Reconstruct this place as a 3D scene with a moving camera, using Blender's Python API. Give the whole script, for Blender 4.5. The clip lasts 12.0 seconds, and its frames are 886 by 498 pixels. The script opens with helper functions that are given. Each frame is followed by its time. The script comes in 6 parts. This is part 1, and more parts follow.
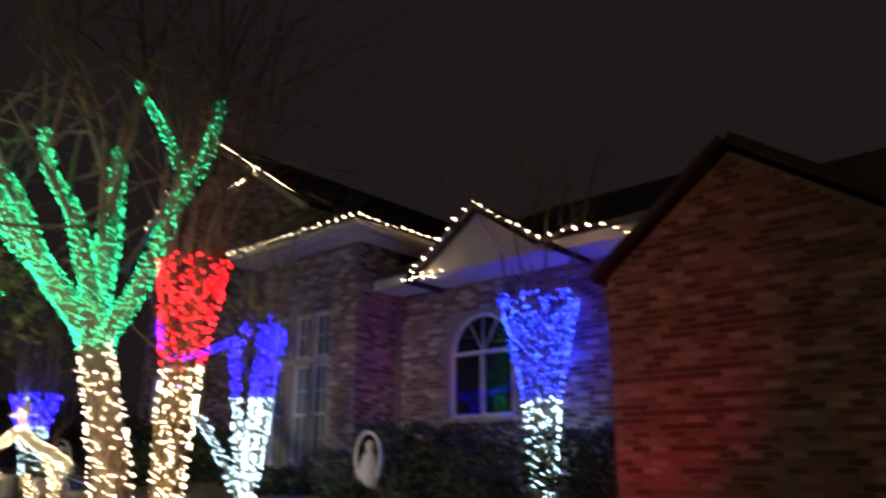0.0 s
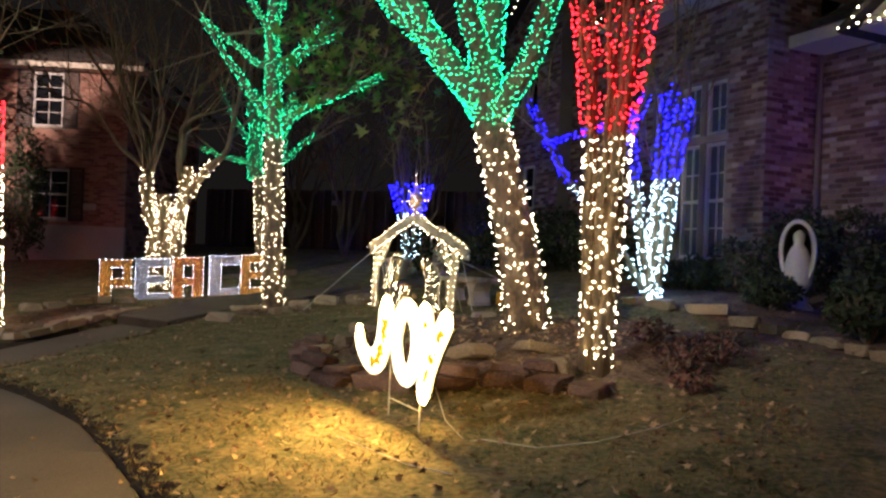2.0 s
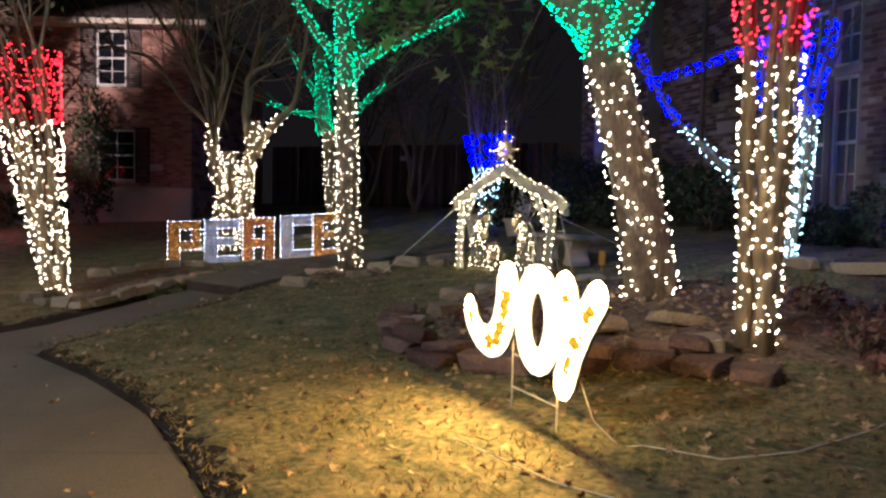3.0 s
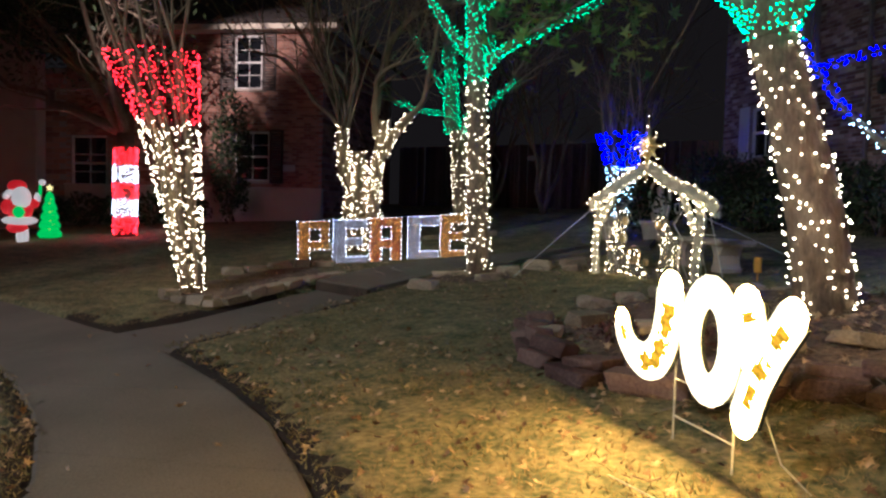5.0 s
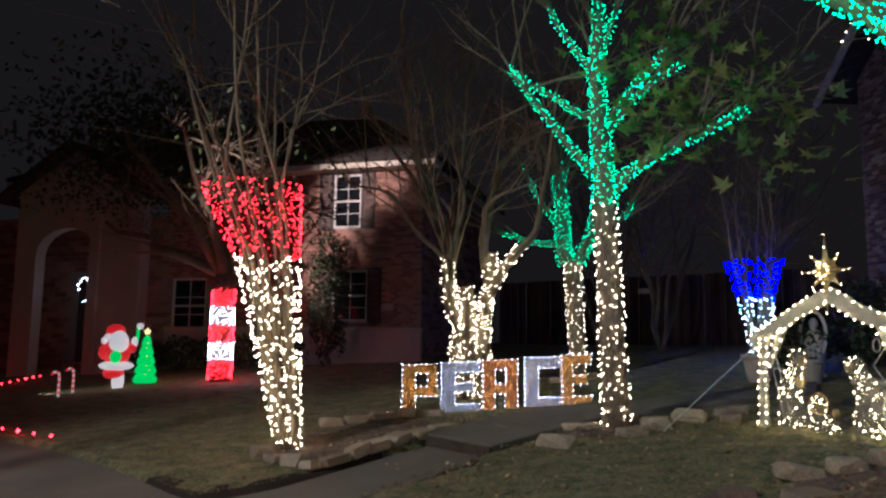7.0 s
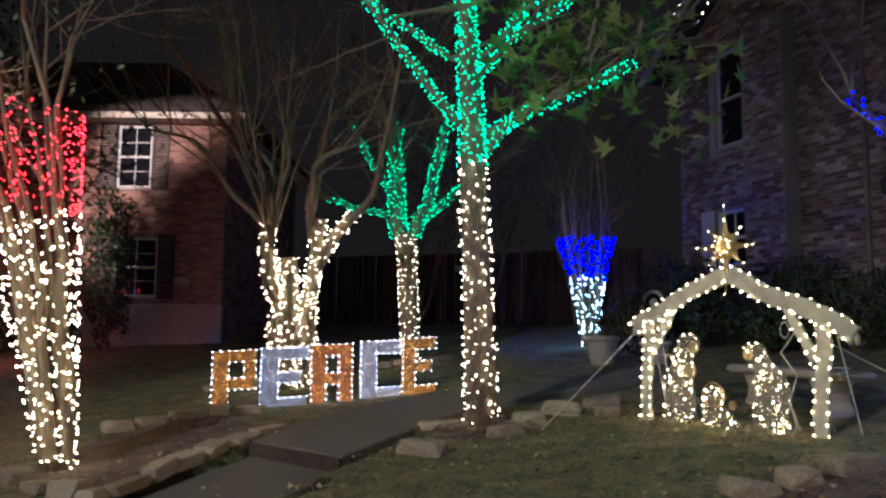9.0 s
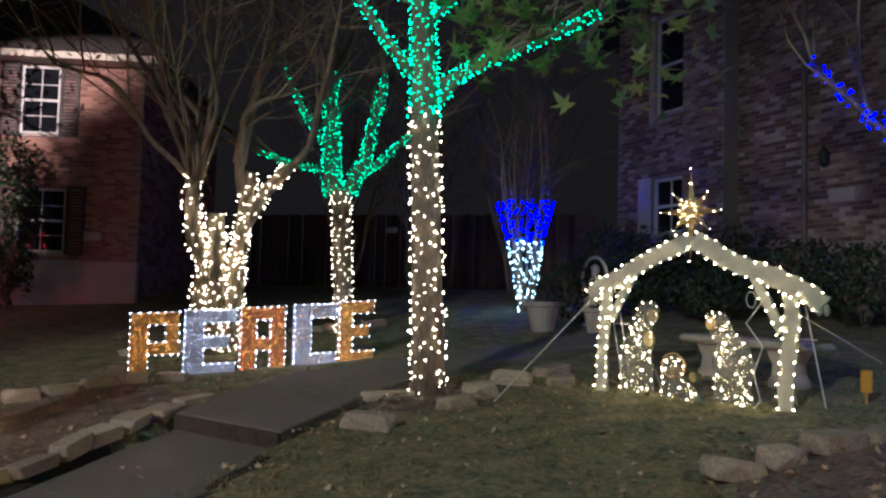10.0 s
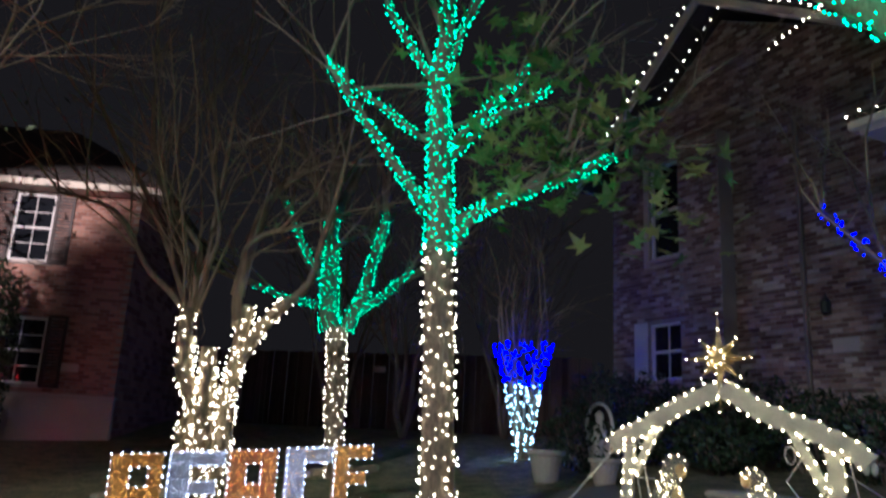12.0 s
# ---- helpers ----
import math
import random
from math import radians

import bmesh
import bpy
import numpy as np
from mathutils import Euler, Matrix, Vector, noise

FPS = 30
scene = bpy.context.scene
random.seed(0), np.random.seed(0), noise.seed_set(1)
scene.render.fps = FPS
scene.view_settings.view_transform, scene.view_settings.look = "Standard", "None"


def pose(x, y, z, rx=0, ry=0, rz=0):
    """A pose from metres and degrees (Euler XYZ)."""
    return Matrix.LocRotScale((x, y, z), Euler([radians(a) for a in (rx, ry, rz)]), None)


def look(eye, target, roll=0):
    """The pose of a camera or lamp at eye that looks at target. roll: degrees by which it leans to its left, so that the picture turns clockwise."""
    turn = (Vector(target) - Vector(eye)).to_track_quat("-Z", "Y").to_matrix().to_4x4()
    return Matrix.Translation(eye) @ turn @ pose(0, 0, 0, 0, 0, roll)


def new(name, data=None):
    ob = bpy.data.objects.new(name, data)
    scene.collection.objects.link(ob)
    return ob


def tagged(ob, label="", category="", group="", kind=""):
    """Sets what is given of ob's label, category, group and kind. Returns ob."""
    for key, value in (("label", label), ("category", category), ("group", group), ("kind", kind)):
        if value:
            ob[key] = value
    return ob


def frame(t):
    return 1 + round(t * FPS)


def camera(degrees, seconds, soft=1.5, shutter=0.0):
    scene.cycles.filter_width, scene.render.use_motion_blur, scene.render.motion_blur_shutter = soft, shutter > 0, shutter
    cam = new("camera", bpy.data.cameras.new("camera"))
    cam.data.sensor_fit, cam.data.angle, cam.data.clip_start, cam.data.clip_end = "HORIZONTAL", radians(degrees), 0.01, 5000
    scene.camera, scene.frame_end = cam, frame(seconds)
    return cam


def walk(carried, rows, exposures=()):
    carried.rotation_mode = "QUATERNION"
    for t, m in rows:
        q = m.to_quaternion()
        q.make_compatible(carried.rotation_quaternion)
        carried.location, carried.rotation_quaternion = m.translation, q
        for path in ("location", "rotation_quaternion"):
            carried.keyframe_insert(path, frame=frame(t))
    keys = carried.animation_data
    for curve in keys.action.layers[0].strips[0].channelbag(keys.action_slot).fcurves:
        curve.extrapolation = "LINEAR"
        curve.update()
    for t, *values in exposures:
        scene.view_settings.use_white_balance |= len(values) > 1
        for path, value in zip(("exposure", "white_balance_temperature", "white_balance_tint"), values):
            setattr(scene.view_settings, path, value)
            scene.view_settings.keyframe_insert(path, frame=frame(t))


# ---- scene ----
cam = camera(60.2, 12.0, soft=2.4, shutter=0.25)
PATH = [
    (0, (0.046, 0.107, 1.463), (0.049, 2.026, 2.027), 0.3),
    (0.6, (-0.498, 0.509, 1.533), (-1.085, 2.254, 2.314), -0.5),
    (1, (-0.702, 0.903, 1.577), (-1.452, 2.658, 2.175), 1.2),
    (1.5, (-0.923, 1.253, 1.474), (-1.732, 3.071, 1.682), 2.2),
    (1.8, (-1.135, 1.433, 1.498), (-1.933, 3.265, 1.564), 1.4),
    (2, (-1.275, 1.607, 1.458), (-2.071, 3.442, 1.479), 2.1),
    (2.5, (-1.655, 2.018, 1.481), (-2.53, 3.815, 1.414), 1.8),
    (3, (-2.044, 2.373, 1.448), (-2.98, 4.138, 1.35), 1.1),
    (3.2, (-2.134, 2.466, 1.454), (-3.1, 4.214, 1.335), 1.1),
    (5, (-2.377, 2.712, 1.442), (-3.582, 4.304, 1.34), 1.4),
    (5.5, (-2.417, 2.733, 1.491), (-3.714, 4.255, 1.429), 1.2),
    (6, (-2.733, 2.84, 1.474), (-4.094, 4.306, 1.481), 1.0),
    (6.5, (-3.057, 3.039, 1.507), (-4.469, 4.453, 1.606), 1.5),
    (6.7, (-3.217, 3.19, 1.463), (-4.636, 4.587, 1.648), 0.9),
    (8.3, (-4.404, 4.123, 1.6), (-5.54, 5.73, 1.958), 1.4),
    (8.5, (-4.556, 4.205, 1.576), (-5.636, 5.86, 1.883), 1.1),
    (9, (-4.905, 4.336, 1.536), (-5.848, 6.088, 1.734), 0.6),
    (9.5, (-5.191, 4.583, 1.522), (-6.027, 6.395, 1.653), 0.9),
    (10, (-5.362, 4.697, 1.54), (-6.121, 6.544, 1.646), 1.5),
    (10.5, (-5.456, 4.706, 1.534), (-6.173, 6.57, 1.64), 2.0),
    (11, (-5.49, 4.699, 1.533), (-6.176, 6.573, 1.664), 2.4),
    (11.5, (-5.56, 4.707, 1.532), (-6.239, 6.578, 1.733), 2.6),
    (12, (-5.742, 4.834, 1.557), (-6.445, 6.647, 2.025), 2.9),
]
walk(cam, [(t, look(eye, target, roll)) for t, eye, target, roll in PATH],
     [(0, 0.5, 7100, 11), (1.0, 0.4, 7100, 11), (1.5, 0.32, 7200, 10), (2.0, 0.12, 6700, 10), (3.0, 0.0, 5800, 10), (5.0, -0.05, 5700, 9), (8.3, 0.25, 5700, 8), (12.0, 0.28, 5300, 6)])

# ---- night sky, street lamp ----
world = bpy.data.worlds.new("night_sky")
scene.world = world
world.use_nodes = True
world.node_tree.nodes["Background"].inputs["Color"].default_value = (1.0, 0.84, 0.88, 1)
world.node_tree.nodes["Background"].inputs["Strength"].default_value = 0.0082


def lamp(name, kind, place, target, watts, colour, **more):
    data = bpy.data.lights.new(name, kind)
    data.energy, data.color = watts, colour
    for key, value in more.items():
        if key == "radius":
            data.shadow_soft_size = value
        elif key == "spot":
            data.spot_size = radians(value)
        elif key == "blend":
            data.spot_blend = value
    ob = new(name, data)
    ob.matrix_world = look(place, target)
    return ob


lamp("street_light", "SPOT", (-9.5, -5.5, 7.8), (-8.0, 7.0, 0.0), 2900, (1.0, 0.93, 0.90), radius=0.5, spot=63, blend=0.6)
lamp("facade_light", "SPOT", (-9.5, -5.5, 7.8), (-18.3, 16.75, 4.2), 29000, (1.0, 0.72, 0.64), radius=0.10, spot=13.5, blend=0.35)
# unseen red spot, added to redden the garage wall
lamp("added_red_spot", "SPOT", (0.9, 7.1, 0.6), (2.2, 8.85, 2.6), 80, (1.0, 0.0, 0.12), radius=0.1, spot=75, blend=0.7)
lamp("lawn_flood", "SPOT", (-20.9, 9.0, 0.62), (-20.3, 10.5, 0.5), 22, (1.0, 0.95, 0.85), radius=0.05, spot=70, blend=0.6)
# another unseen red spot, added for the wing's side wall
lamp("added_red_spot", "SPOT", (2.9, 6.2, 0.6), (-1.0, 14.2, 3.4), 260, (1.0, 0.05, 0.13), radius=0.1, spot=17, blend=0.4)


# ---- materials ----
def rgb(c, k=1.0):
    return (c[0] * k, c[1] * k, c[2] * k, 1)


def mat(name, low, high, rough=0.85, scale=6.0, fine=60.0, bump=0.25, metal=0.0, island=0.0, random_piece=0.0, stretch=(1, 1, 1), far=0.35, band=(0.3, 0.7)):
    """Two colours mixed by broad stains and fine grain, with relief."""
    m = bpy.data.materials.new(name)
    m.use_nodes = True
    nt = m.node_tree
    b = nt.nodes["Principled BSDF"]
    b.inputs["Roughness"].default_value, b.inputs["Metallic"].default_value = rough, metal
    co = nt.nodes.new("ShaderNodeNewGeometry")
    mp = nt.nodes.new("ShaderNodeMapping")
    mp.inputs["Scale"].default_value = stretch
    nt.links.new(co.outputs["Position"], mp.inputs["Vector"])
    broad, grain = nt.nodes.new("ShaderNodeTexNoise"), nt.nodes.new("ShaderNodeTexNoise")
    for n, s, d in ((broad, scale * far, 4), (grain, fine, 3)):
        n.inputs["Scale"].default_value, n.inputs["Detail"].default_value = s, d
        nt.links.new(mp.outputs[0], n.inputs["Vector"])
    add = nt.nodes.new("ShaderNodeMath")
    add.operation = "MULTIPLY_ADD"
    add.inputs[1].default_value = 0.55
    nt.links.new(grain.outputs["Fac"], add.inputs[0])
    half = nt.nodes.new("ShaderNodeMath")
    half.operation = "MULTIPLY"
    half.inputs[1].default_value = 0.45
    nt.links.new(broad.outputs["Fac"], half.inputs[0])
    nt.links.new(half.outputs[0], add.inputs[2])
    last = add.outputs[0]
    for amount, out in ((island, co.outputs["Random Per Island"]), (random_piece, None)):
        if amount:
            if out is None:
                out = nt.nodes.new("ShaderNodeObjectInfo").outputs["Random"]
            k = nt.nodes.new("ShaderNodeMath")
            k.operation = "MULTIPLY_ADD"
            k.inputs[1].default_value = amount
            nt.links.new(out, k.inputs[0])
            off = nt.nodes.new("ShaderNodeMath")
            off.operation = "SUBTRACT"
            off.inputs[1].default_value = amount / 2
            nt.links.new(last, off.inputs[0])
            nt.links.new(off.outputs[0], k.inputs[2])
            last = k.outputs[0]
    ramp = nt.nodes.new("ShaderNodeValToRGB")
    ramp.color_ramp.elements[0].position, ramp.color_ramp.elements[1].position = band
    ramp.color_ramp.elements[0].color, ramp.color_ramp.elements[1].color = rgb(low), rgb(high)
    nt.links.new(last, ramp.inputs[0])
    nt.links.new(ramp.outputs[0], b.inputs["Base Color"])
    if bump:
        bp = nt.nodes.new("ShaderNodeBump")
        bp.inputs["Strength"].default_value, bp.inputs["Distance"].default_value = bump, 0.02
        nt.links.new(add.outputs[0], bp.inputs["Height"])
        nt.links.new(bp.outputs[0], b.inputs["Normal"])
    return m


def glow(name, colour, strength, dim=0.35):
    """A lit bulb or a glowing speck; each a little brighter or dimmer than the next."""
    m = bpy.data.materials.new(name)
    m.use_nodes = True
    nt = m.node_tree
    nt.nodes.remove(nt.nodes["Principled BSDF"])
    e = nt.nodes.new("ShaderNodeEmission")
    e.inputs["Color"].default_value = rgb(colour)
    g = nt.nodes.new("ShaderNodeNewGeometry")
    k = nt.nodes.new("ShaderNodeMath")
    k.operation = "MULTIPLY_ADD"
    k.inputs[1].default_value, k.inputs[2].default_value = strength * dim * 2, strength * (1 - dim)
    nt.links.new(g.outputs["Random Per Island"], k.inputs[0])
    nt.links.new(k.outputs[0], e.inputs["Strength"])
    nt.links.new(e.outputs[0], nt.nodes["Material Output"].inputs["Surface"])
    return m


def glassy(name, colour, rough=0.05):
    m = bpy.data.materials.new(name)
    m.use_nodes = True
    b = m.node_tree.nodes["Principled BSDF"]
    b.inputs["Base Color"].default_value = rgb(colour)
    b.inputs["Roughness"].default_value = rough
    return m


LAWN = mat("dormant_lawn", (0.055, 0.075, 0.032), (0.33, 0.275, 0.14), 0.95, 12.0, 22, 1.0, band=(0.36, 0.64))
MULCH = mat("mulch", (0.05, 0.034, 0.026), (0.27, 0.19, 0.14), 0.95, 12.0, 28, 1.0, band=(0.36, 0.64))
SOIL = mat("bare_soil", (0.012, 0.009, 0.007), (0.05, 0.035, 0.024), 0.95, 6.0, 40, 0.9)
BLADE = mat("grass_blade", (0.07, 0.09, 0.03), (0.42, 0.32, 0.16), 0.9, 2.5, 9, 0, island=0.35)
DEADLEAF = mat("fallen_leaf", (0.14, 0.08, 0.04), (0.58, 0.42, 0.26), 0.85, 8, 40, 0.2, island=0.6)
DRYLEAF = mat("dry_plant_leaf", (0.07, 0.03, 0.03), (0.24, 0.12, 0.10), 0.85, 8, 40, 0.2, island=0.6)
LEAF = mat("sycamore_leaf", (0.13, 0.25, 0.08), (0.46, 0.50, 0.18), 0.6, 3, 50, 0.15, random_piece=0.5)
def see_through(m, amount):
    """Let part of the light pass through a thin leaf."""
    nt = m.node_tree
    p = nt.nodes["Principled BSDF"]
    t, x = nt.nodes.new("ShaderNodeBsdfTranslucent"), nt.nodes.new("ShaderNodeMixShader")
    x.inputs[0].default_value = amount
    nt.links.new(p.inputs["Base Color"].links[0].from_socket, t.inputs["Color"])
    nt.links.new(p.outputs[0], x.inputs[1])
    nt.links.new(t.outputs[0], x.inputs[2])
    nt.links.new(x.outputs[0], nt.nodes["Material Output"].inputs["Surface"])


see_through(LEAF, 0.5)
def gauzy(m, amount):
    """Let part of the view pass straight through a mesh cloth."""
    nt = m.node_tree
    t, x = nt.nodes.new("ShaderNodeBsdfTransparent"), nt.nodes.new("ShaderNodeMixShader")
    x.inputs[0].default_value = amount
    out = nt.nodes["Material Output"].inputs["Surface"]
    nt.links.new(out.links[0].from_socket, x.inputs[1])
    nt.links.new(t.outputs[0], x.inputs[2])
    nt.links.new(x.outputs[0], out)


SHRUB = mat("shrub_leaf", (0.012, 0.022, 0.010), (0.045, 0.075, 0.03), 0.6, 4, 30, 0, island=0.5)
CONCRETE = mat("concrete", (0.115, 0.10, 0.078), (0.25, 0.22, 0.175), 0.9, 3.0, 90, 0.2)
# soil brown taken darker, standing in for shade on the step front
SHADED_STAIN = mat("shaded_soil_concrete", (0.03, 0.022, 0.016), (0.12, 0.09, 0.065), 0.95, 9, 50, 0.6)
ROCK = mat("ledge_stone", (0.24, 0.19, 0.13), (0.56, 0.46, 0.33), 0.9, 8, 50, 0.6, random_piece=0.35)
BARK = mat("bark", (0.10, 0.075, 0.055), (0.33, 0.26, 0.19), 0.9, 10, 45, 0.8, stretch=(1, 1, 0.35))
CRAPE = mat("crape_bark", (0.15, 0.105, 0.065), (0.36, 0.28, 0.18), 0.7, 6, 22, 0.4, stretch=(1, 1, 0.2))
BRICK = mat("house_brick", (0.14, 0.08, 0.066), (0.34, 0.235, 0.19), 0.9, 6, 60, 0.4, island=0.75)
BRICKPIECE = mat("house_brick_piece", (0.14, 0.08, 0.066), (0.34, 0.235, 0.19), 0.9, 6, 60, 0.4, random_piece=0.75)
for brick in (BRICK, BRICKPIECE):
    pale = [n for n in brick.node_tree.nodes if n.type == "VALTORGB"][0].color_ramp.elements.new(0.90)
    pale.color = (0.50, 0.42, 0.37, 1)
MORTAR = mat("mortar", (0.22, 0.19, 0.17), (0.36, 0.32, 0.28), 0.95, 6, 80, 0.4)
REDBRICK = mat("neighbour_brick", (0.20, 0.085, 0.06), (0.42, 0.22, 0.16), 0.9, 6, 60, 0.4, island=0.6)
REDPIECE = mat("neighbour_brick_piece", (0.20, 0.085, 0.06), (0.42, 0.22, 0.16), 0.9, 6, 60, 0.4, random_piece=0.6)
LIMESTONE = mat("cast_stone", (0.40, 0.34, 0.29), (0.55, 0.48, 0.42), 0.85, 4, 50, 0.3)
SHINGLE = mat("roof_shingle", (0.02, 0.018, 0.017), (0.065, 0.055, 0.05), 0.95, 5, 40, 0.6)
PAINT = mat("cream_trim", (0.55, 0.50, 0.40), (0.70, 0.64, 0.52), 0.6, 3, 40, 0.1)
WHITEPAINT = mat("white_trim", (0.60, 0.60, 0.58), (0.76, 0.76, 0.74), 0.5, 3, 40, 0.05)
TAUPE = mat("taupe_metal", (0.16, 0.13, 0.11), (0.24, 0.20, 0.17), 0.6, 4, 40, 0.1)
SHUTTER = mat("dark_shutter", (0.03, 0.022, 0.02), (0.07, 0.05, 0.045), 0.6, 4, 40, 0.1)
FENCEWOOD = mat("fence_wood", (0.055, 0.032, 0.026), (0.13, 0.08, 0.065), 0.9, 5, 30, 0.4, random_piece=0.5, stretch=(1, 1, 0.15))
# pale colour holds the light reflected in the panes and the blinds behind
PALE_PANE = glassy("pale_pane_glass", (0.13, 0.15, 0.17), 0.12)
GLASS = glassy("window_glass", (0.012, 0.014, 0.018), 0.06)
BLIND = mat("window_blind", (0.30, 0.30, 0.29), (0.42, 0.42, 0.40), 0.8, 3, 30, 0)
TINSEL = mat("silver_mesh", (0.34, 0.33, 0.27), (0.70, 0.69, 0.60), 0.4, 30, 140, 0.8, metal=0.1)
NETTING = mat("clear_netting", (0.30, 0.28, 0.22), (0.62, 0.60, 0.50), 0.4, 30, 140, 0.8)
STARFOIL = mat("clear_gold_foil", (0.50, 0.34, 0.12), (0.85, 0.66, 0.34), 0.3, 20, 110, 0.6, metal=0.2)
GOLDMESH = mat("gold_tinsel", (0.34, 0.17, 0.07), (0.74, 0.46, 0.22), 0.35, 20, 110, 0.9, metal=0.3)
COPPERMESH = mat("copper_tinsel", (0.32, 0.13, 0.07), (0.70, 0.34, 0.20), 0.35, 20, 110, 0.9, metal=0.3)
SILVERMESH = mat("silver_tinsel", (0.36, 0.35, 0.44), (0.78, 0.77, 0.88), 0.3, 20, 110, 0.9, metal=0.3)
gauzy(TINSEL, 0.15)
gauzy(NETTING, 0.62)
gauzy(STARFOIL, 0.35)
# red stone, its colour taken darker for the shade behind the sign
SHADED_ROCK = mat("shaded_red_ledge_stone", (0.09, 0.05, 0.045), (0.26, 0.17, 0.14), 0.9, 8, 50, 0.6, random_piece=0.4)
WIRE = mat("white_wire", (0.55, 0.53, 0.46), (0.7, 0.68, 0.6), 0.4, 5, 40, 0)
DARKWIRE = mat("dark_cable", (0.015, 0.02, 0.015), (0.03, 0.035, 0.03), 0.6, 5, 40, 0)
ROPE = mat("white_rope", (0.55, 0.54, 0.5), (0.72, 0.71, 0.66), 0.8, 9, 90, 0.3)
PLASTIC = mat("yellow_plastic", (0.55, 0.25, 0.02), (0.7, 0.36, 0.04), 0.5, 5, 40, 0)
POTTERY = mat("pale_pottery", (0.38, 0.33, 0.26), (0.56, 0.50, 0.42), 0.85, 6, 50, 0.3)
STATUE = mat("white_cast_statue", (0.55, 0.50, 0.44), (0.78, 0.73, 0.66), 0.8, 6, 50, 0.2)
W_WARM = glow("warm_white_bulb", (1.0, 0.80, 0.50), 22.0)
W_COOL = glow("cool_white_bulb", (0.42, 0.76, 1.0), 21.0)
W_PURE = glow("pure_white_bulb", (0.70, 0.80, 1.0), 18.0)
W_SOFT = glow("small_warm_bulb", (1.0, 0.74, 0.38), 40.0)
G_GREEN = glow("green_bulb", (0.004, 0.90, 0.36), 8.0)
R_RED = glow("red_bulb", (1.0, 0.010, 0.018), 28.0)
B_BLUE = glow("blue_bulb", (0.0008, 0.0016, 1.0), 100.0)
B_LIGHT = glow("sky_blue_bulb", (0.002, 0.018, 1.0), 58.0)
P_PURPLE = glow("violet_blue_bulb", (0.002, 0.002, 1.0), 60.0)
# emissive specks that stand in for light sparkling on tinsel
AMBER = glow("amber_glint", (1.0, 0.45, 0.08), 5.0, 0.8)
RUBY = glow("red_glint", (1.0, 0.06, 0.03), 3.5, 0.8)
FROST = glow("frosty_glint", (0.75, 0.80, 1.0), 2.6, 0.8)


# ---- helpers ----
class Build:
    """Vertices and faces of one mesh."""

    def __init__(self):
        self.v, self.f, self.m = [], [], []

    def add(self, verts, faces, index=0):
        o = len(self.v)
        self.v.extend(verts)
        self.f.extend([tuple(o + i for i in f) for f in faces])
        self.m.extend([index] * len(faces))

    def box(self, x0, x1, y0, y1, z0, z1, m=None, bevel=0.0):
        e = min(bevel, (x1 - x0) / 3, (y1 - y0) / 3, (z1 - z0) / 3)
        if e <= 0:
            c = [Vector((x, y, z)) for z in (z0, z1) for y in (y0, y1) for x in (x0, x1)]
            fs = [(0, 2, 3, 1), (4, 5, 7, 6), (0, 1, 5, 4), (2, 6, 7, 3), (0, 4, 6, 2), (1, 3, 7, 5)]
        else:
            c = []
            for z, i in ((z0, e), (z0 + e, 0), (z1 - e, 0), (z1, e)):
                c += [Vector(p) for p in ((x0 + i + e, y0 + i, z), (x1 - i - e, y0 + i, z), (x1 - i, y0 + i + e, z), (x1 - i, y1 - i - e, z),
                                          (x1 - i - e, y1 - i, z), (x0 + i + e, y1 - i, z), (x0 + i, y1 - i - e, z), (x0 + i, y0 + i + e, z))]
            fs = [tuple(range(7, -1, -1)), tuple(range(24, 32))]
            for r in range(3):
                fs += [(r * 8 + k, r * 8 + (k + 1) % 8, r * 8 + 8 + (k + 1) % 8, r * 8 + 8 + k) for k in range(8)]
        self.add([m @ p for p in c] if m else c, fs)
        return self

    def tube(self, pts, radii, seg=8, cap=True):
        pts = [Vector(p) for p in pts]
        if len(pts) < 2:
            return self
        verts, faces, side = [], [], None
        for i, p in enumerate(pts):
            t = (pts[min(i + 1, len(pts) - 1)] - pts[max(i - 1, 0)]).normalized()
            if side is None:
                side = t.orthogonal().normalized()
            side = (side - t * side.dot(t)).normalized()
            up = t.cross(side)
            r = radii[i] if isinstance(radii, (list, tuple)) else radii
            verts += [p + (side * math.cos(a) + up * math.sin(a)) * r for a in (2 * math.pi * k / seg for k in range(seg))]
        for i in range(len(pts) - 1):
            faces += [(i * seg + k, i * seg + (k + 1) % seg, (i + 1) * seg + (k + 1) % seg, (i + 1) * seg + k) for k in range(seg)]
        if cap:
            faces += [tuple(range(seg - 1, -1, -1)), tuple(range((len(pts) - 1) * seg, len(pts) * seg))]
        self.add(verts, faces)
        return self

    def plate(self, outline, depth, m):
        """A flat outline in x and z, thickened along y."""
        n = len(outline)
        v = [m @ Vector((x, y, z)) for y in (-depth / 2, depth / 2) for x, z in outline]
        self.add(v, [tuple(range(n)), tuple(range(2 * n - 1, n - 1, -1))] + [(i, n + i, n + (i + 1) % n, (i + 1) % n) for i in range(n)])
        return self

    def lathe(self, profile, place, seg=16):
        v, n = [], len(profile)
        for r, z in profile:
            v += [Vector(place) + Vector((r * math.cos(a), r * math.sin(a), z)) for a in (2 * math.pi * k / seg for k in range(seg))]
        f = [(i * seg + k, i * seg + (k + 1) % seg, (i + 1) * seg + (k + 1) % seg, (i + 1) * seg + k) for i in range(n - 1) for k in range(seg)]
        self.add(v, f + [tuple(range(seg - 1, -1, -1)), tuple(range((n - 1) * seg, n * seg))])
        return self


ICO_V, ICO_F = [], []
_b = bmesh.new()
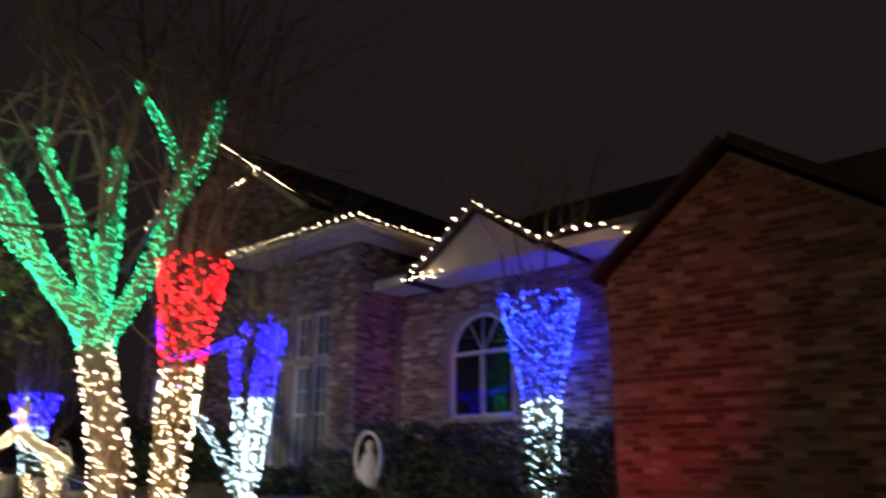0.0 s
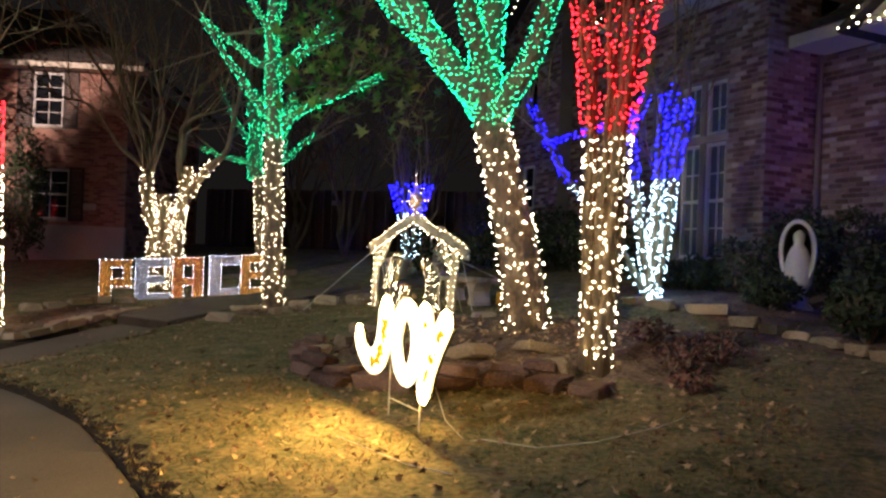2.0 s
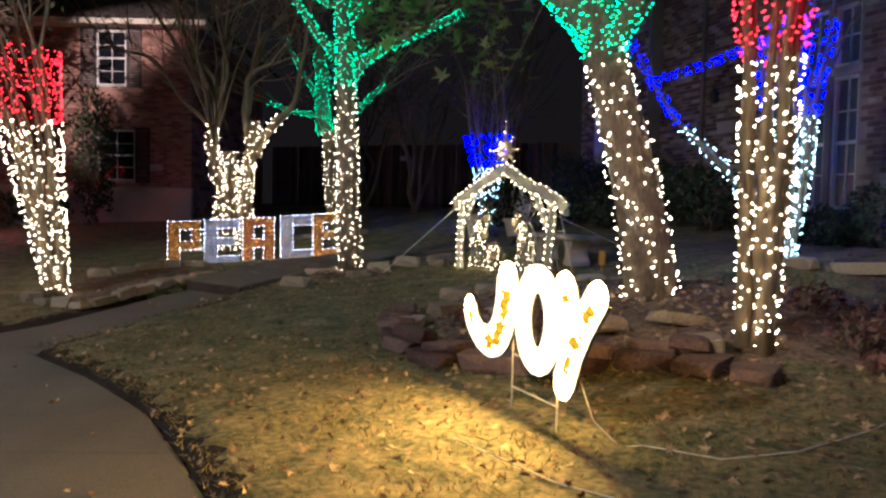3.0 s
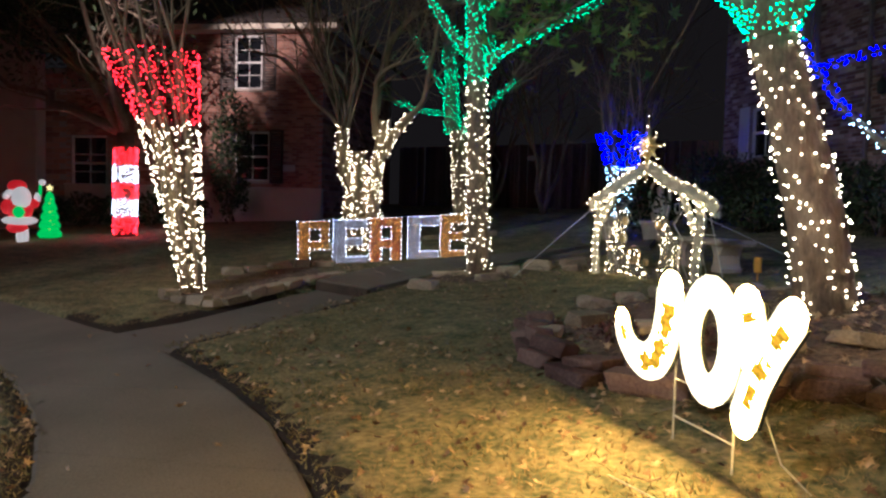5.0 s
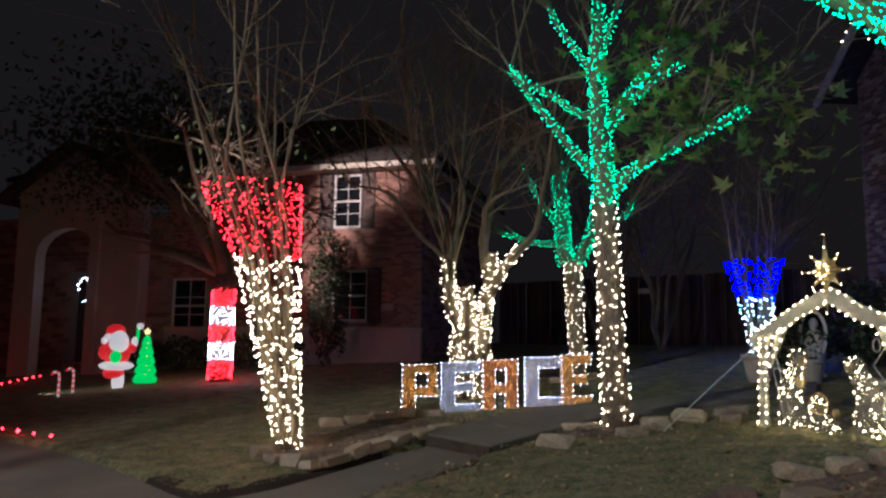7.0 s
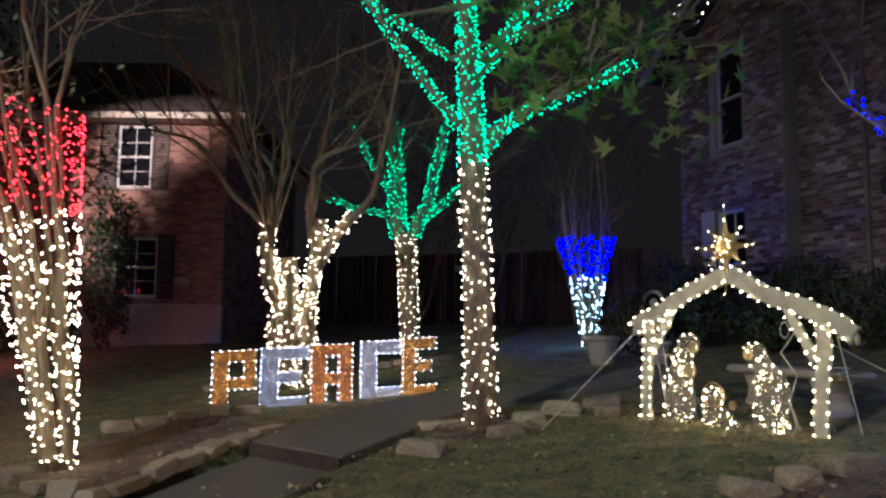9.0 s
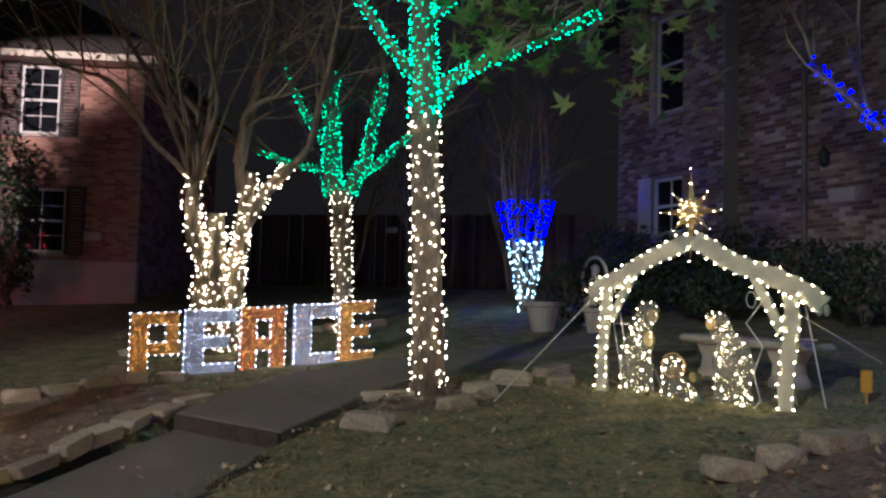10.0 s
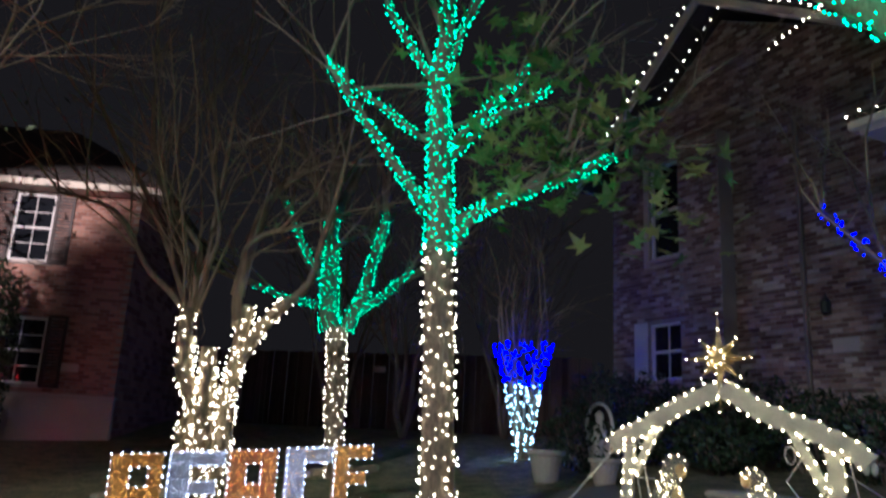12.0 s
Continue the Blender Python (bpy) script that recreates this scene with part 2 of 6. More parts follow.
bmesh.ops.create_icosphere(_b, subdivisions=1, radius=1)
ICO_V, ICO_F = np.array([v.co[:] for v in _b.verts]), np.array([[v.index for v in f.verts] for f in _b.faces])
_b.free()


def mesh_of(name, build, materials, smooth=False):
    me = bpy.data.meshes.new(name)
    me.from_pydata([tuple(v) for v in build.v], [], build.f)
    for m in materials if isinstance(materials, (list, tuple)) else [materials]:
        me.materials.append(m)
    if any(build.m):
        me.polygons.foreach_set("material_index", build.m)
    if smooth:
        me.polygons.foreach_set("use_smooth", [True] * len(me.polygons))
    me.update()
    return me


def part(name, build, material, parent=None, label="", smooth=False, kind=""):
    ob = new(name, mesh_of(name, build, material, smooth))
    if parent:
        ob.parent = parent
    return tagged(ob, label, kind=kind)


def thing(name, label, category, place=None, group="", kind=""):
    ob = new(name)
    ob.empty_display_size = 0.1
    if place is not None:
        ob.location = place
    return tagged(ob, label, category, group, kind)


def hang(ob, parent):
    """Make a world-built mesh a part of a thing that has a place of its own."""
    ob.parent = parent
    ob.matrix_parent_inverse = Matrix.Translation(-parent.location)
    return ob


def triangles(name, verts, faces, material, smooth=False):
    """One mesh from arrays of corners and triangles."""
    me = bpy.data.meshes.new(name)
    me.vertices.add(len(verts))
    me.vertices.foreach_set("co", np.asarray(verts, dtype=np.float32).ravel())
    k = faces.shape[1]
    me.loops.add(len(faces) * k)
    me.loops.foreach_set("vertex_index", faces.astype(np.int32).ravel())
    me.polygons.add(len(faces))
    me.polygons.foreach_set("loop_start", np.arange(0, len(faces) * k, k, dtype=np.int32))
    me.polygons.foreach_set("use_smooth", np.full(len(faces), smooth))
    me.materials.append(material)
    me.update(calc_edges=True)
    return me


def bulbs(name, places, radius, material, parent, label=""):
    """Many small round bulbs, or glowing specks, in one mesh."""
    p = np.array([tuple(q) for q in places])
    size = radius * 0.74 * np.random.uniform(0.75, 1.2, (len(p), 1, 1))
    v = (p[:, None, :] + ICO_V[None] * size).reshape(-1, 3)
    f = (ICO_F[None] + (np.arange(len(p)) * len(ICO_V))[:, None, None]).reshape(-1, 3)
    ob = new(name, triangles(name, v, f, material, True))
    ob.parent = parent
    return tagged(ob, label, kind="stuff")


def lerp(a, b, t):
    return Vector(a) * (1 - t) + Vector(b) * t


def along(pts, d):
    """The point and the tangent at length d of a polyline."""
    pts = [Vector(p) for p in pts]
    for a, b in zip(pts, pts[1:]):
        step = (b - a).length
        if d <= step:
            return a + (b - a) * (d / step), (b - a) / step
        d -= step
    return pts[-1], (pts[-1] - pts[-2]).normalized()


def length(pts):
    return sum((Vector(b) - Vector(a)).length for a, b in zip(pts, pts[1:]))


def wrap(pts, r0, r1, pitch, gap, rough=0.3):
    """Places of bulbs on a string wound round a limb, loosely."""
    total, out, d, a = length(pts), [], 0.0, random.uniform(0, 6.28)
    while d < total:
        r = r0 + (r1 - r0) * d / total + 0.012
        p, t = along(pts, d)
        s = t.orthogonal().normalized()
        u = t.cross(s)
        j = random.gauss(0, rough)
        out.append(p + (s * math.cos(a + j) + u * math.sin(a + j)) * (r * random.uniform(0.98, 1.12)) + t * random.gauss(0, pitch * rough))
        a += gap / max(r, 0.01)
        d += pitch * gap / (2 * math.pi * r)
    return out


def bent(a, b, sag=0.08, n=6):
    """A crooked line between two points."""
    a, b = Vector(a), Vector(b)
    k = (b - a).length * sag
    out = [a]
    for i in range(1, n):
        f = i / n
        w = math.sin(f * math.pi)
        out.append(a + (b - a) * f + Vector((random.gauss(0, k), random.gauss(0, k), random.gauss(0, k * 0.6))) * w)
    return out + [b]


def grow(build, start, way, long, r, depth, spread=0.55, rise=0.25):
    """Bare twigs, each forking into thinner ones."""
    way = Vector(way).normalized()
    pts, p = [Vector(start)], Vector(start)
    n = 5
    for i in range(n):
        way = (way + Vector((random.gauss(0, 0.14), random.gauss(0, 0.14), random.gauss(0, 0.1) + rise * 0.12))).normalized()
        p = p + way * (long / n)
        pts.append(p.copy())
    build.tube(pts, [r * (1 - 0.65 * i / n) for i in range(n + 1)], 4 if depth < 2 else 6, False)
    if depth:
        for k in range(random.choice((2, 3, 3, 4))):
            i = random.randint(1, n)
            side = Vector((random.gauss(0, 1), random.gauss(0, 1), random.gauss(0.2, 0.6))).normalized()
            grow(build, pts[i], (way * (1 - spread) + side * spread), long * random.uniform(0.45, 0.75), r * (1 - 0.6 * i / n) * 0.62, depth - 1, spread, rise)


# ---- lie of the land ----
U, N = Vector((0.743, -0.669, 0)), Vector((0.669, 0.743, 0))  # along and into the house


def house(s, w, z):
    return U * s + N * w + Vector((0, 0, z))


def smooth01(t):
    t = min(1.0, max(0.0, t))
    return t * t * (3 - 2 * t)


def ground(x, y):
    xx, yy = min(6.0, max(-10.0, x)), min(23.0, max(-3.0, y))
    z = -0.0715 + 0.0391 * xx + 0.0907 * yy
    r = math.hypot((x + 3.55) / 2.15, (y - 8.75) / 1.75)
    z += 0.17 * smooth01((1.05 - r) / 0.5)
    r = math.hypot((x + 2.3) / 1.6, (y - 11.6) / 1.7)
    z += 0.17 * smooth01((1.0 - r) / 0.6)
    return z


WALK_RIGHT = [(4.2, -2.6), (0.3, 0.75), (-1.9, 2.75), (-3.2, 3.9), (-4.21, 4.64), (-5.04, 5.18), (-5.85, 5.66), (-6.85, 6.08), (-8.3, 6.54)]
WALK_LEFT = [(3.2, -3.5), (-0.9, -0.2), (-3.0, 1.75), (-4.3, 2.95), (-5.3, 3.75), (-6.2, 4.45), (-7.3, 4.98), (-8.65, 5.42), (-10.2, 5.75)]
FAR_TOP = [(-9.75, 6.85), (-11.2, 7.0), (-12.6, 7.1), (-14.2, 7.08), (-17.3, 6.75), (-22, 6.1), (-34, 4.5)]
FAR_LOW = [(-10.2, 5.75), (-11.6, 5.85), (-13, 5.85), (-14.4, 5.8), (-17.4, 5.45), (-22, 4.8), (-34, 3.2)]
PATH_L = [(-9.75, 6.85), (-9.55, 7.55), (-9.6, 8.15), (-9.7, 9.0), (-9.75, 9.72)]
PATH_R = [(-8.3, 6.54), (-8.35, 7.3), (-8.4, 8.15), (-8.45, 8.9), (-8.5, 9.38)]
SLAB_L = [(-9.75, 9.72), (-9.86, 10.6), (-9.8, 11.5), (-9.0, 12.5), (-8.05, 13.7), (-7.2, 14.9)]
SLAB_R = [(-8.5, 9.38), (-8.5, 10.2), (-8.48, 10.9), (-8.42, 11.5), (-7.9, 12.4), (-6.9, 13.9)]
STRIPS = [(WALK_LEFT, WALK_RIGHT), (FAR_LOW, FAR_TOP), (PATH_L, PATH_R), (SLAB_L, SLAB_R)]
CORNER = [(-8.3, 6.54), (-9.75, 6.85), (-10.2, 5.75)]


def inside(x, y, poly):
    hit = False
    for (x0, y0), (x1, y1) in zip(poly, poly[1:] + poly[:1]):
        if (y0 > y) != (y1 > y) and x < (x1 - x0) * (y - y0) / (y1 - y0) + x0:
            hit = not hit
    return hit


POLYS = [a + b[::-1] for a, b in STRIPS] + [CORNER]


BOXES = [(min(q[0] for q in p), max(q[0] for q in p), min(q[1] for q in p), max(q[1] for q in p), p) for p in POLYS]


def paved(x, y):
    return any(a < x < e and c < y < d and inside(x, y, p) for a, e, c, d, p in BOXES)


def bed(x, y):
    """Inside one of the mulched beds."""
    if math.hypot((x + 3.55) / 2.05, (y - 8.75) / 1.65) < 1 + 0.08 * math.sin(5 * x + 3 * y):
        return True
    w, s = 0.669 * x + 0.743 * y, 0.743 * x - 0.669 * y
    if w > 6.35 + 0.15 * math.sin(2 * s) + (0.9 if s < -10.5 else 0) and -12.5 < s < -3:
        return True
    return inside(x, y, [(-9.72, 8.2), (-9.8, 9.7), (-9.95, 10.4), (-11.2, 10.75), (-11.5, 9.9), (-11.3, 8.7), (-10.6, 8.1)]) or math.hypot(x + 8.0, (y - 10.95)) < 0.6


def verge(x, y):
    """The bare soil strip along the paving."""
    return not paved(x, y) and any(paved(x + dx, y + dy) for dx, dy in ((.16, 0), (-.16, 0), (0, .16), (0, -.16), (.11, -.11), (.11, .11)))


def make_ground():
    near_x, near_y = np.arange(-17, 4.01, 0.11), np.arange(-2, 17.01, 0.11)
    far = [1.5, 3, 5, 8, 12, 18, 27, 40, 60, 100, 200, 400]
    xs = np.concatenate([-17 - np.array(far[::-1]), near_x, 4 + np.array(far)])
    ys = np.concatenate([-2 - np.array(far[::-1]), near_y, 17 + np.array(far)])
    b = Build()
    nx = len(xs)
    for y in ys:
        for x in xs:
            z = ground(x, y)
            if -17 < x < 4 and -2 < y < 17:
                z += 0.02 * noise.noise(Vector((x * 1.3, y * 1.3, 0))) + 0.012 * noise.noise(Vector((x * 5, y * 5, 3)))
                if paved(x, y):
                    z -= 0.14
                elif -11 < x < 2 and y < 9 and verge(x, y):
                    z -= 0.03
                elif bed(x, y):
                    z += 0.02 * noise.noise(Vector((x * 7, y * 7, 9)))
            elif paved(x, y):
                z -= 0.14
            b.v.append((x, y, z))
    for j in range(len(ys) - 1):
        for i in range(nx - 1):
            b.f.append((j * nx + i, j * nx + i + 1, (j + 1) * nx + i + 1, (j + 1) * nx + i))
            x, y = (xs[i] + xs[i + 1]) / 2, (ys[j] + ys[j + 1]) / 2
            b.m.append(2 if -11 < x < 2 and -1 < y < 9 and (verge(x, y) or paved(x, y)) else 1 if -17 < x < 4 and bed(x, y) else 0)
    return tagged(part("ground", b, [LAWN, MULCH, SOIL], smooth=True), "dormant brown-green lawn with mulched beds rising to the house", "lawn", kind="structure")


make_ground()


def resample(line, n):
    pts = [Vector((x, y, 0)) for x, y in line]
    total = length(pts)
    return [along(pts, total * i / n)[0] for i in range(n + 1)]


def paving(name, left, right, count, top, thick, label):
    """A run of concrete slabs with open joints between them."""
    root = thing(name, label, "pavement", kind="structure")
    sub = 4
    a, c = resample(left, count * sub), resample(right, count * sub)
    for k in range(count):
        b = Build()
        rows = []
        for i in range(k * sub, k * sub + sub + 1):
            p, q = a[i].copy(), c[i].copy()
            if i == k * sub:
                p, q = lerp(p, a[i + 1], 0.02), lerp(q, c[i + 1], 0.02)
            rows.append([lerp(p, q, f) for f in (0, 0.02, 0.25, 0.5, 0.75, 0.98, 1)])
        for r in rows:
            for i, p in enumerate(r):
                b.v.append(Vector((p.x, p.y, ground(p.x, p.y) + top - (0.012 if i in (0, 6) else 0))))
        m = 7
        for i in range(sub):
            b.f += [(i * m + j, (i + 1) * m + j, (i + 1) * m + j + 1, i * m + j + 1)[::-1] for j in range(m - 1)]
        o = len(b.v)
        edge = [j for j in range(m)] + [i * m + m - 1 for i in range(1, sub + 1)] + [sub * m + j for j in range(m - 2, -1, -1)] + [i * m for i in range(sub - 1, 0, -1)]
        b.v += [Vector(b.v[j]) - Vector((0, 0, thick)) for j in edge]
        b.f += [(edge[j], edge[(j + 1) % len(edge)], o + (j + 1) % len(edge), o + j)[::-1] for j in range(len(edge))]
        b.m = [0] * len(b.f)
        part("slab", b, CONCRETE, root)
    return root


paving("pavement", WALK_LEFT, WALK_RIGHT, 9, -0.045, 0.12, "grey concrete pavement curving along the lawn")
paving("pavement", FAR_LOW, FAR_TOP, 12, -0.045, 0.12, "grey concrete pavement running on past the neighbour's lawn")
paving("garden_path", PATH_L, PATH_R, 2, -0.075, 0.12, "concrete garden path leading up from the pavement")
paving("garden_path", SLAB_L, SLAB_R, 4, 0.055, 0.085, "raised concrete path slabs with a step in front")
# dark face set before the slab, its shade put into the colour
rb = Build()
fl, fr = Vector((-9.74, 9.69, 0)), Vector((-8.51, 9.35, 0))
quad = [fl + Vector((0, 0, ground(fl.x, fl.y) - .10)), fr + Vector((0, 0, ground(fr.x, fr.y) - .10)), fr + Vector((0, 0, ground(fr.x, fr.y) + .038)), fl + Vector((0, 0, ground(fl.x, fl.y) + .038))]
rb.add(quad + [q + Vector((.01, .035, 0)) for q in quad], [(0, 1, 2, 3), (7, 6, 5, 4), (0, 4, 5, 1), (1, 5, 6, 2), (2, 6, 7, 3), (3, 7, 4, 0)])
tagged(part("step_riser", rb, SHADED_STAIN), "soil-brown front of the raised path slab, darkened for shade", "step", kind="structure")
cb = Build()
cb.add([Vector((x, y, ground(x, y) - 0.047)) for x, y in CORNER] + [Vector((x, y, ground(x, y) - 0.16)) for x, y in CORNER], [(0, 1, 2), (0, 3, 4, 1), (1, 4, 5, 2), (2, 5, 3, 0)])
tagged(part("pavement", cb, CONCRETE), "concrete corner slab where the garden path meets the pavement", "pavement", kind="structure")


# ---- the house ----
def frame_matrix(origin, ux, uy):
    m = Matrix.Identity(4)
    m.col[0][:3], m.col[1][:3], m.col[2][:3], m.col[3][:3] = ux, uy, (0, 0, 1), origin
    return m


HOUSE = frame_matrix((0, 0, 0), U, N)


def bricked(name, m, x0, x1, z0, z1, holes, brick, label, top=None, thick=0.22, size=(0.215, 0.075), backing=MORTAR, pick=None, piece=BRICKPIECE):
    """A wall with its outer face at y = 0 of the pose m: a mortared body with openings through it, and bricks proud of it."""
    body = Build()
    xs = sorted({x0, x1, *[h[0] for h in holes], *[h[1] for h in holes]})
    zs = sorted({z0, z1, *[h[2] for h in holes], *[h[3] for h in holes]})
    for a, c in zip(xs, xs[1:]):
        for d, e in zip(zs, zs[1:]):
            if not any(h[0] <= a and c <= h[1] and h[2] <= d and e <= h[3] for h in holes):
                body.box(a, c, 0.008, thick, d, e, m)
    if top:  # gable: (x of apex, z of apex)
        body.plate([(x0, z1), (x1, z1), (top[0], top[1])], thick - 0.008, m @ pose(0, 0.004 + thick / 2, 0))
    wall = tagged(part(name, body, backing), label, "wall", kind="structure")
    bw, bh = size
    b, picked, whole = Build(), 0, None
    row, z = 0, z0
    zmax = top[1] if top else z1
    while z + bh < zmax:
        x = x0 + (bw / 2 if row % 2 else 0)
        lo, hi = x0, x1
        if top and z + bh > z1:
            f = (z + bh - z1) / (top[1] - z1)
            lo, hi = x0 + (top[0] - x0) * f, x1 + (top[0] - x1) * f
        while x < x1:
            a, c = max(x, lo), min(x + bw - 0.012, hi)
            if c - a > 0.05 and not any(h[0] - 0.01 < c and a < h[1] + 0.01 and h[2] - 0.01 < z + bh and z < h[3] + 0.01 for h in holes):
                p = random.uniform(0, 0.006)
                if pick and picked < 300 and c - a > bw - 0.02 and pick[0] < a < pick[1] and pick[2] < z < pick[3]:
                    if whole is None:
                        wb = Build()
                        lx, lz = bw - .012, bh - .012
                        wb.add([Vector(q) for q in ((0, .009, 0), (lx, .009, 0), (lx, .009, lz), (0, .009, lz), (.003, 0, .003), (lx - .003, 0, .003), (lx - .003, 0, lz - .003), (.003, 0, lz - .003))],
                               [(4, 5, 6, 7), (0, 1, 5, 4), (1, 2, 6, 5), (2, 3, 7, 6), (3, 0, 4, 7)])
                        whole = mesh_of("brick", wb, piece)
                    ob = new("brick", whole)
                    ob.parent, ob.matrix_basis = wall, m @ Matrix.Translation((a, -p * .7, z))
                    picked += 1
                    x += bw
                    continue
                v = [m @ Vector(q) for q in ((a, 0.009, z), (c, 0.009, z), (c, 0.009, z + bh - 0.012), (a, 0.009, z + bh - 0.012),
                                             (a + .003, -p, z + .003), (c - .003, -p, z + .003), (c - .003, -p, z + bh - 0.015), (a + .003, -p, z + bh - 0.015))]
                b.add(v, [(4, 5, 6, 7), (0, 1, 5, 4), (1, 2, 6, 5), (2, 3, 7, 6), (3, 0, 4, 7)])
            x += bw
        row += 1
        z += bh
    hang(part("bricks", b, brick, kind="stuff"), wall)
    return wall


def window(m, x0, x1, z0, z1, cols, rows, label, arch=False, blind=0.0, meet=0.5, inset=0.08, trim=WHITEPAINT, sill=True, glass=GLASS):
    """A window in an opening: frame, meeting rail, muntins, panes, sill."""
    w = thing("window", label, "window", m @ Vector(((x0 + x1) / 2, 0, z0)), kind="structure")
    f, d = Build(), 0.05
    f.box(x0, x0 + d, inset - .03, inset + .05, z0, z1, m).box(x1 - d, x1, inset - .03, inset + .05, z0, z1, m)
    f.box(x0 + d, x1 - d, inset - .03, inset + .05, z0, z0 + d, m).box(x0 + d, x1 - d, inset - .03, inset + .05, z1 - d, z1, m)
    if meet:
        zm = z0 + (z1 - z0) * meet
        f.box(x0 + d, x1 - d, inset - .02, inset + .05, zm - .025, zm + .025, m)
    hang(part("window_frame", f, trim), w)
    if cols * rows > 1:
        g = Build()
        for i in range(1, cols):
            x = x0 + d + (x1 - x0 - 2 * d) * i / cols
            g.box(x - .009, x + .009, inset - .005, inset + .02, z0 + d, z1 - d, m)
        for i in range(1, rows):
            z = z0 + d + (z1 - z0 - 2 * d) * i / rows
            g.box(x0 + d, x1 - d, inset - .006, inset + .021, z - .009, z + .009, m)
        hang(part("muntin", g, trim), w)
    p = Build().box(x0 + d / 2, x1 - d / 2, inset + .022, inset + .03, z0 + d / 2, z1 - d / 2, m)
    hang(part("pane", p, glass), w)
    if sill:
        hang(part("window_sill", Build().box(x0 - .06, x1 + .06, -.05, inset - .03, z0 - .07, z0 - 0.002, m, .012), LIMESTONE), w)
    return w


MA = HOUSE @ Matrix.Translation((0, 8.95, 0))
M3 = HOUSE @ Matrix.Translation((0, 10.0, 0))
MT = HOUSE @ Matrix.Translation((0, 10.3, 0))
MC = HOUSE @ Matrix.Translation((0, 8.0, 0))
# tall windows of the front wing
TALL = [(-11.74, -11.30, 1.58, 3.38), (-11.2, -10.76, 1.58, 3.38), (-11.74, -11.30, 3.5, 4.33), (-11.2, -10.76, 3.5, 4.33), (-12.4, -12.0, 1.58, 3.38), (-12.4, -12.0, 3.5, 4.33)]
bricked("wall_wing", MA, -12.75, -10.0, 0.7, 5.55, TALL, BRICK, "weathered brown brick wall of the front wing", pick=(-11.0, -10.0, 1.2, 4.6))
for i, h in enumerate(TALL):
    window(MA, *h, 2, 4 if i in (0, 1, 4) else 2, "tall narrow white-framed window with curtained panes in brick", glass=PALE_PANE, meet=0.5 if i in (0, 1, 4) else 0, sill=i in (0, 1, 4))
lintel = Build()
for x0, x1 in ((-11.8, -10.7), (-12.46, -11.94)):
    lintel.box(x0, x1, -0.02, 0.12, 3.385, 3.495, MA, 0.01)
tagged(part("trim", lintel, LIMESTONE), "pale stone band between the tall windows", "trim", kind="structure")
MS = frame_matrix(house(-10.0, 8.95, 0), N, -U)
bricked("wall_wing_side", MS, 0.0, 1.05, 0.7, 5.55, [], BRICK, "dark red-lit brick side wall of the front wing")
ML = frame_matrix(house(-12.75, 10.3, 0), -N, U)
bricked("wall_wing_left", ML, 0.0, 1.35, 0.7, 5.55, [], BRICK, "brick side wall of the front wing")
ARCH = (-8.75, -7.4, 2.35, 4.1)
bricked("wall_entry", M3, -10.0, -4.6, 0.7, 4.85, [ARCH], BRICK, "weathered brick wall with an arched window", pick=(-10.1, -8.7, 2.0, 4.85))
TWO = [(-19.05, -18.2, 5.15, 7.1), (-19.1, -18.2, 2.75, 3.85)]
bricked("wall_two_storey", MT, -20.2, -12.75, 0.7, 7.3, TWO, BRICK, "two-storey weathered brick wall in blue light", top=(-17.0, 9.55), pick=(-20.1, -17.9, 2.6, 6.0))
MB = HOUSE @ Matrix.Translation((0, 9.95, 0))
bricked("wall_bay", MB, -17.9, -16.9, 0.7, 7.2, [], BRICK, "projecting brick pier on the two-storey wall", thick=0.34)
MTL = frame_matrix(house(-20.2, 15.5, 0), -N, U)
bricked("wall_two_storey_left", MTL, 0, 5.2, 0.7, 7.3, [], BRICK, "dark brick end wall of the house", size=(0.43, 0.15))
window(MT, *TWO[0], 1, 2, "tall dark upstairs sash window with a pale surround")
window(MT, *TWO[1], 2, 2, "dark downstairs window reflecting blue lights")
tagged(part("shutter", Build().box(-19.52, -19.14, -0.03, 0.0, 2.7, 3.9, MT, 0.01), WHITEPAINT), "pale flat shutter beside the downstairs window", "shutter")
sur = Build().box(-19.2, -19.06, -0.04, 0.1, 5.0, 7.2, MT, .01).box(-18.19, -18.0, -0.04, 0.1, 5.0, 7.2, MT, .01)
tagged(part("trim", sur, LIMESTONE), "pale surround of the upstairs window", "trim", kind="structure")
bricked("wall_garage", MC, -4.5, -1.2, 0.2, 3.7, [], BRICK, "brick gable wall lit dull red", top=(-2.9, 4.9))
MCL = frame_matrix(house(-4.5, 10.0, 0), -N, U)
bricked("wall_garage_left", MCL, 0.0, 2.0, 0.5, 3.7, [], BRICK, "brick side wall of the garage wing", size=(0.43, 0.15))
MCR = frame_matrix(house(-1.2, 8.0, 0), N, -U)
bricked("wall_garage_right", MCR, 0.0, 7.0, 0.2, 3.7, [], BRICK, "brick end wall of the garage wing", size=(0.43, 0.15))
back = Build().box(-20.2, -1.2, 15.3, 15.5, 0.7, 7.3, HOUSE)
tagged(part("wall_back", back, MORTAR), "plain back wall of the house", "wall", kind="structure")

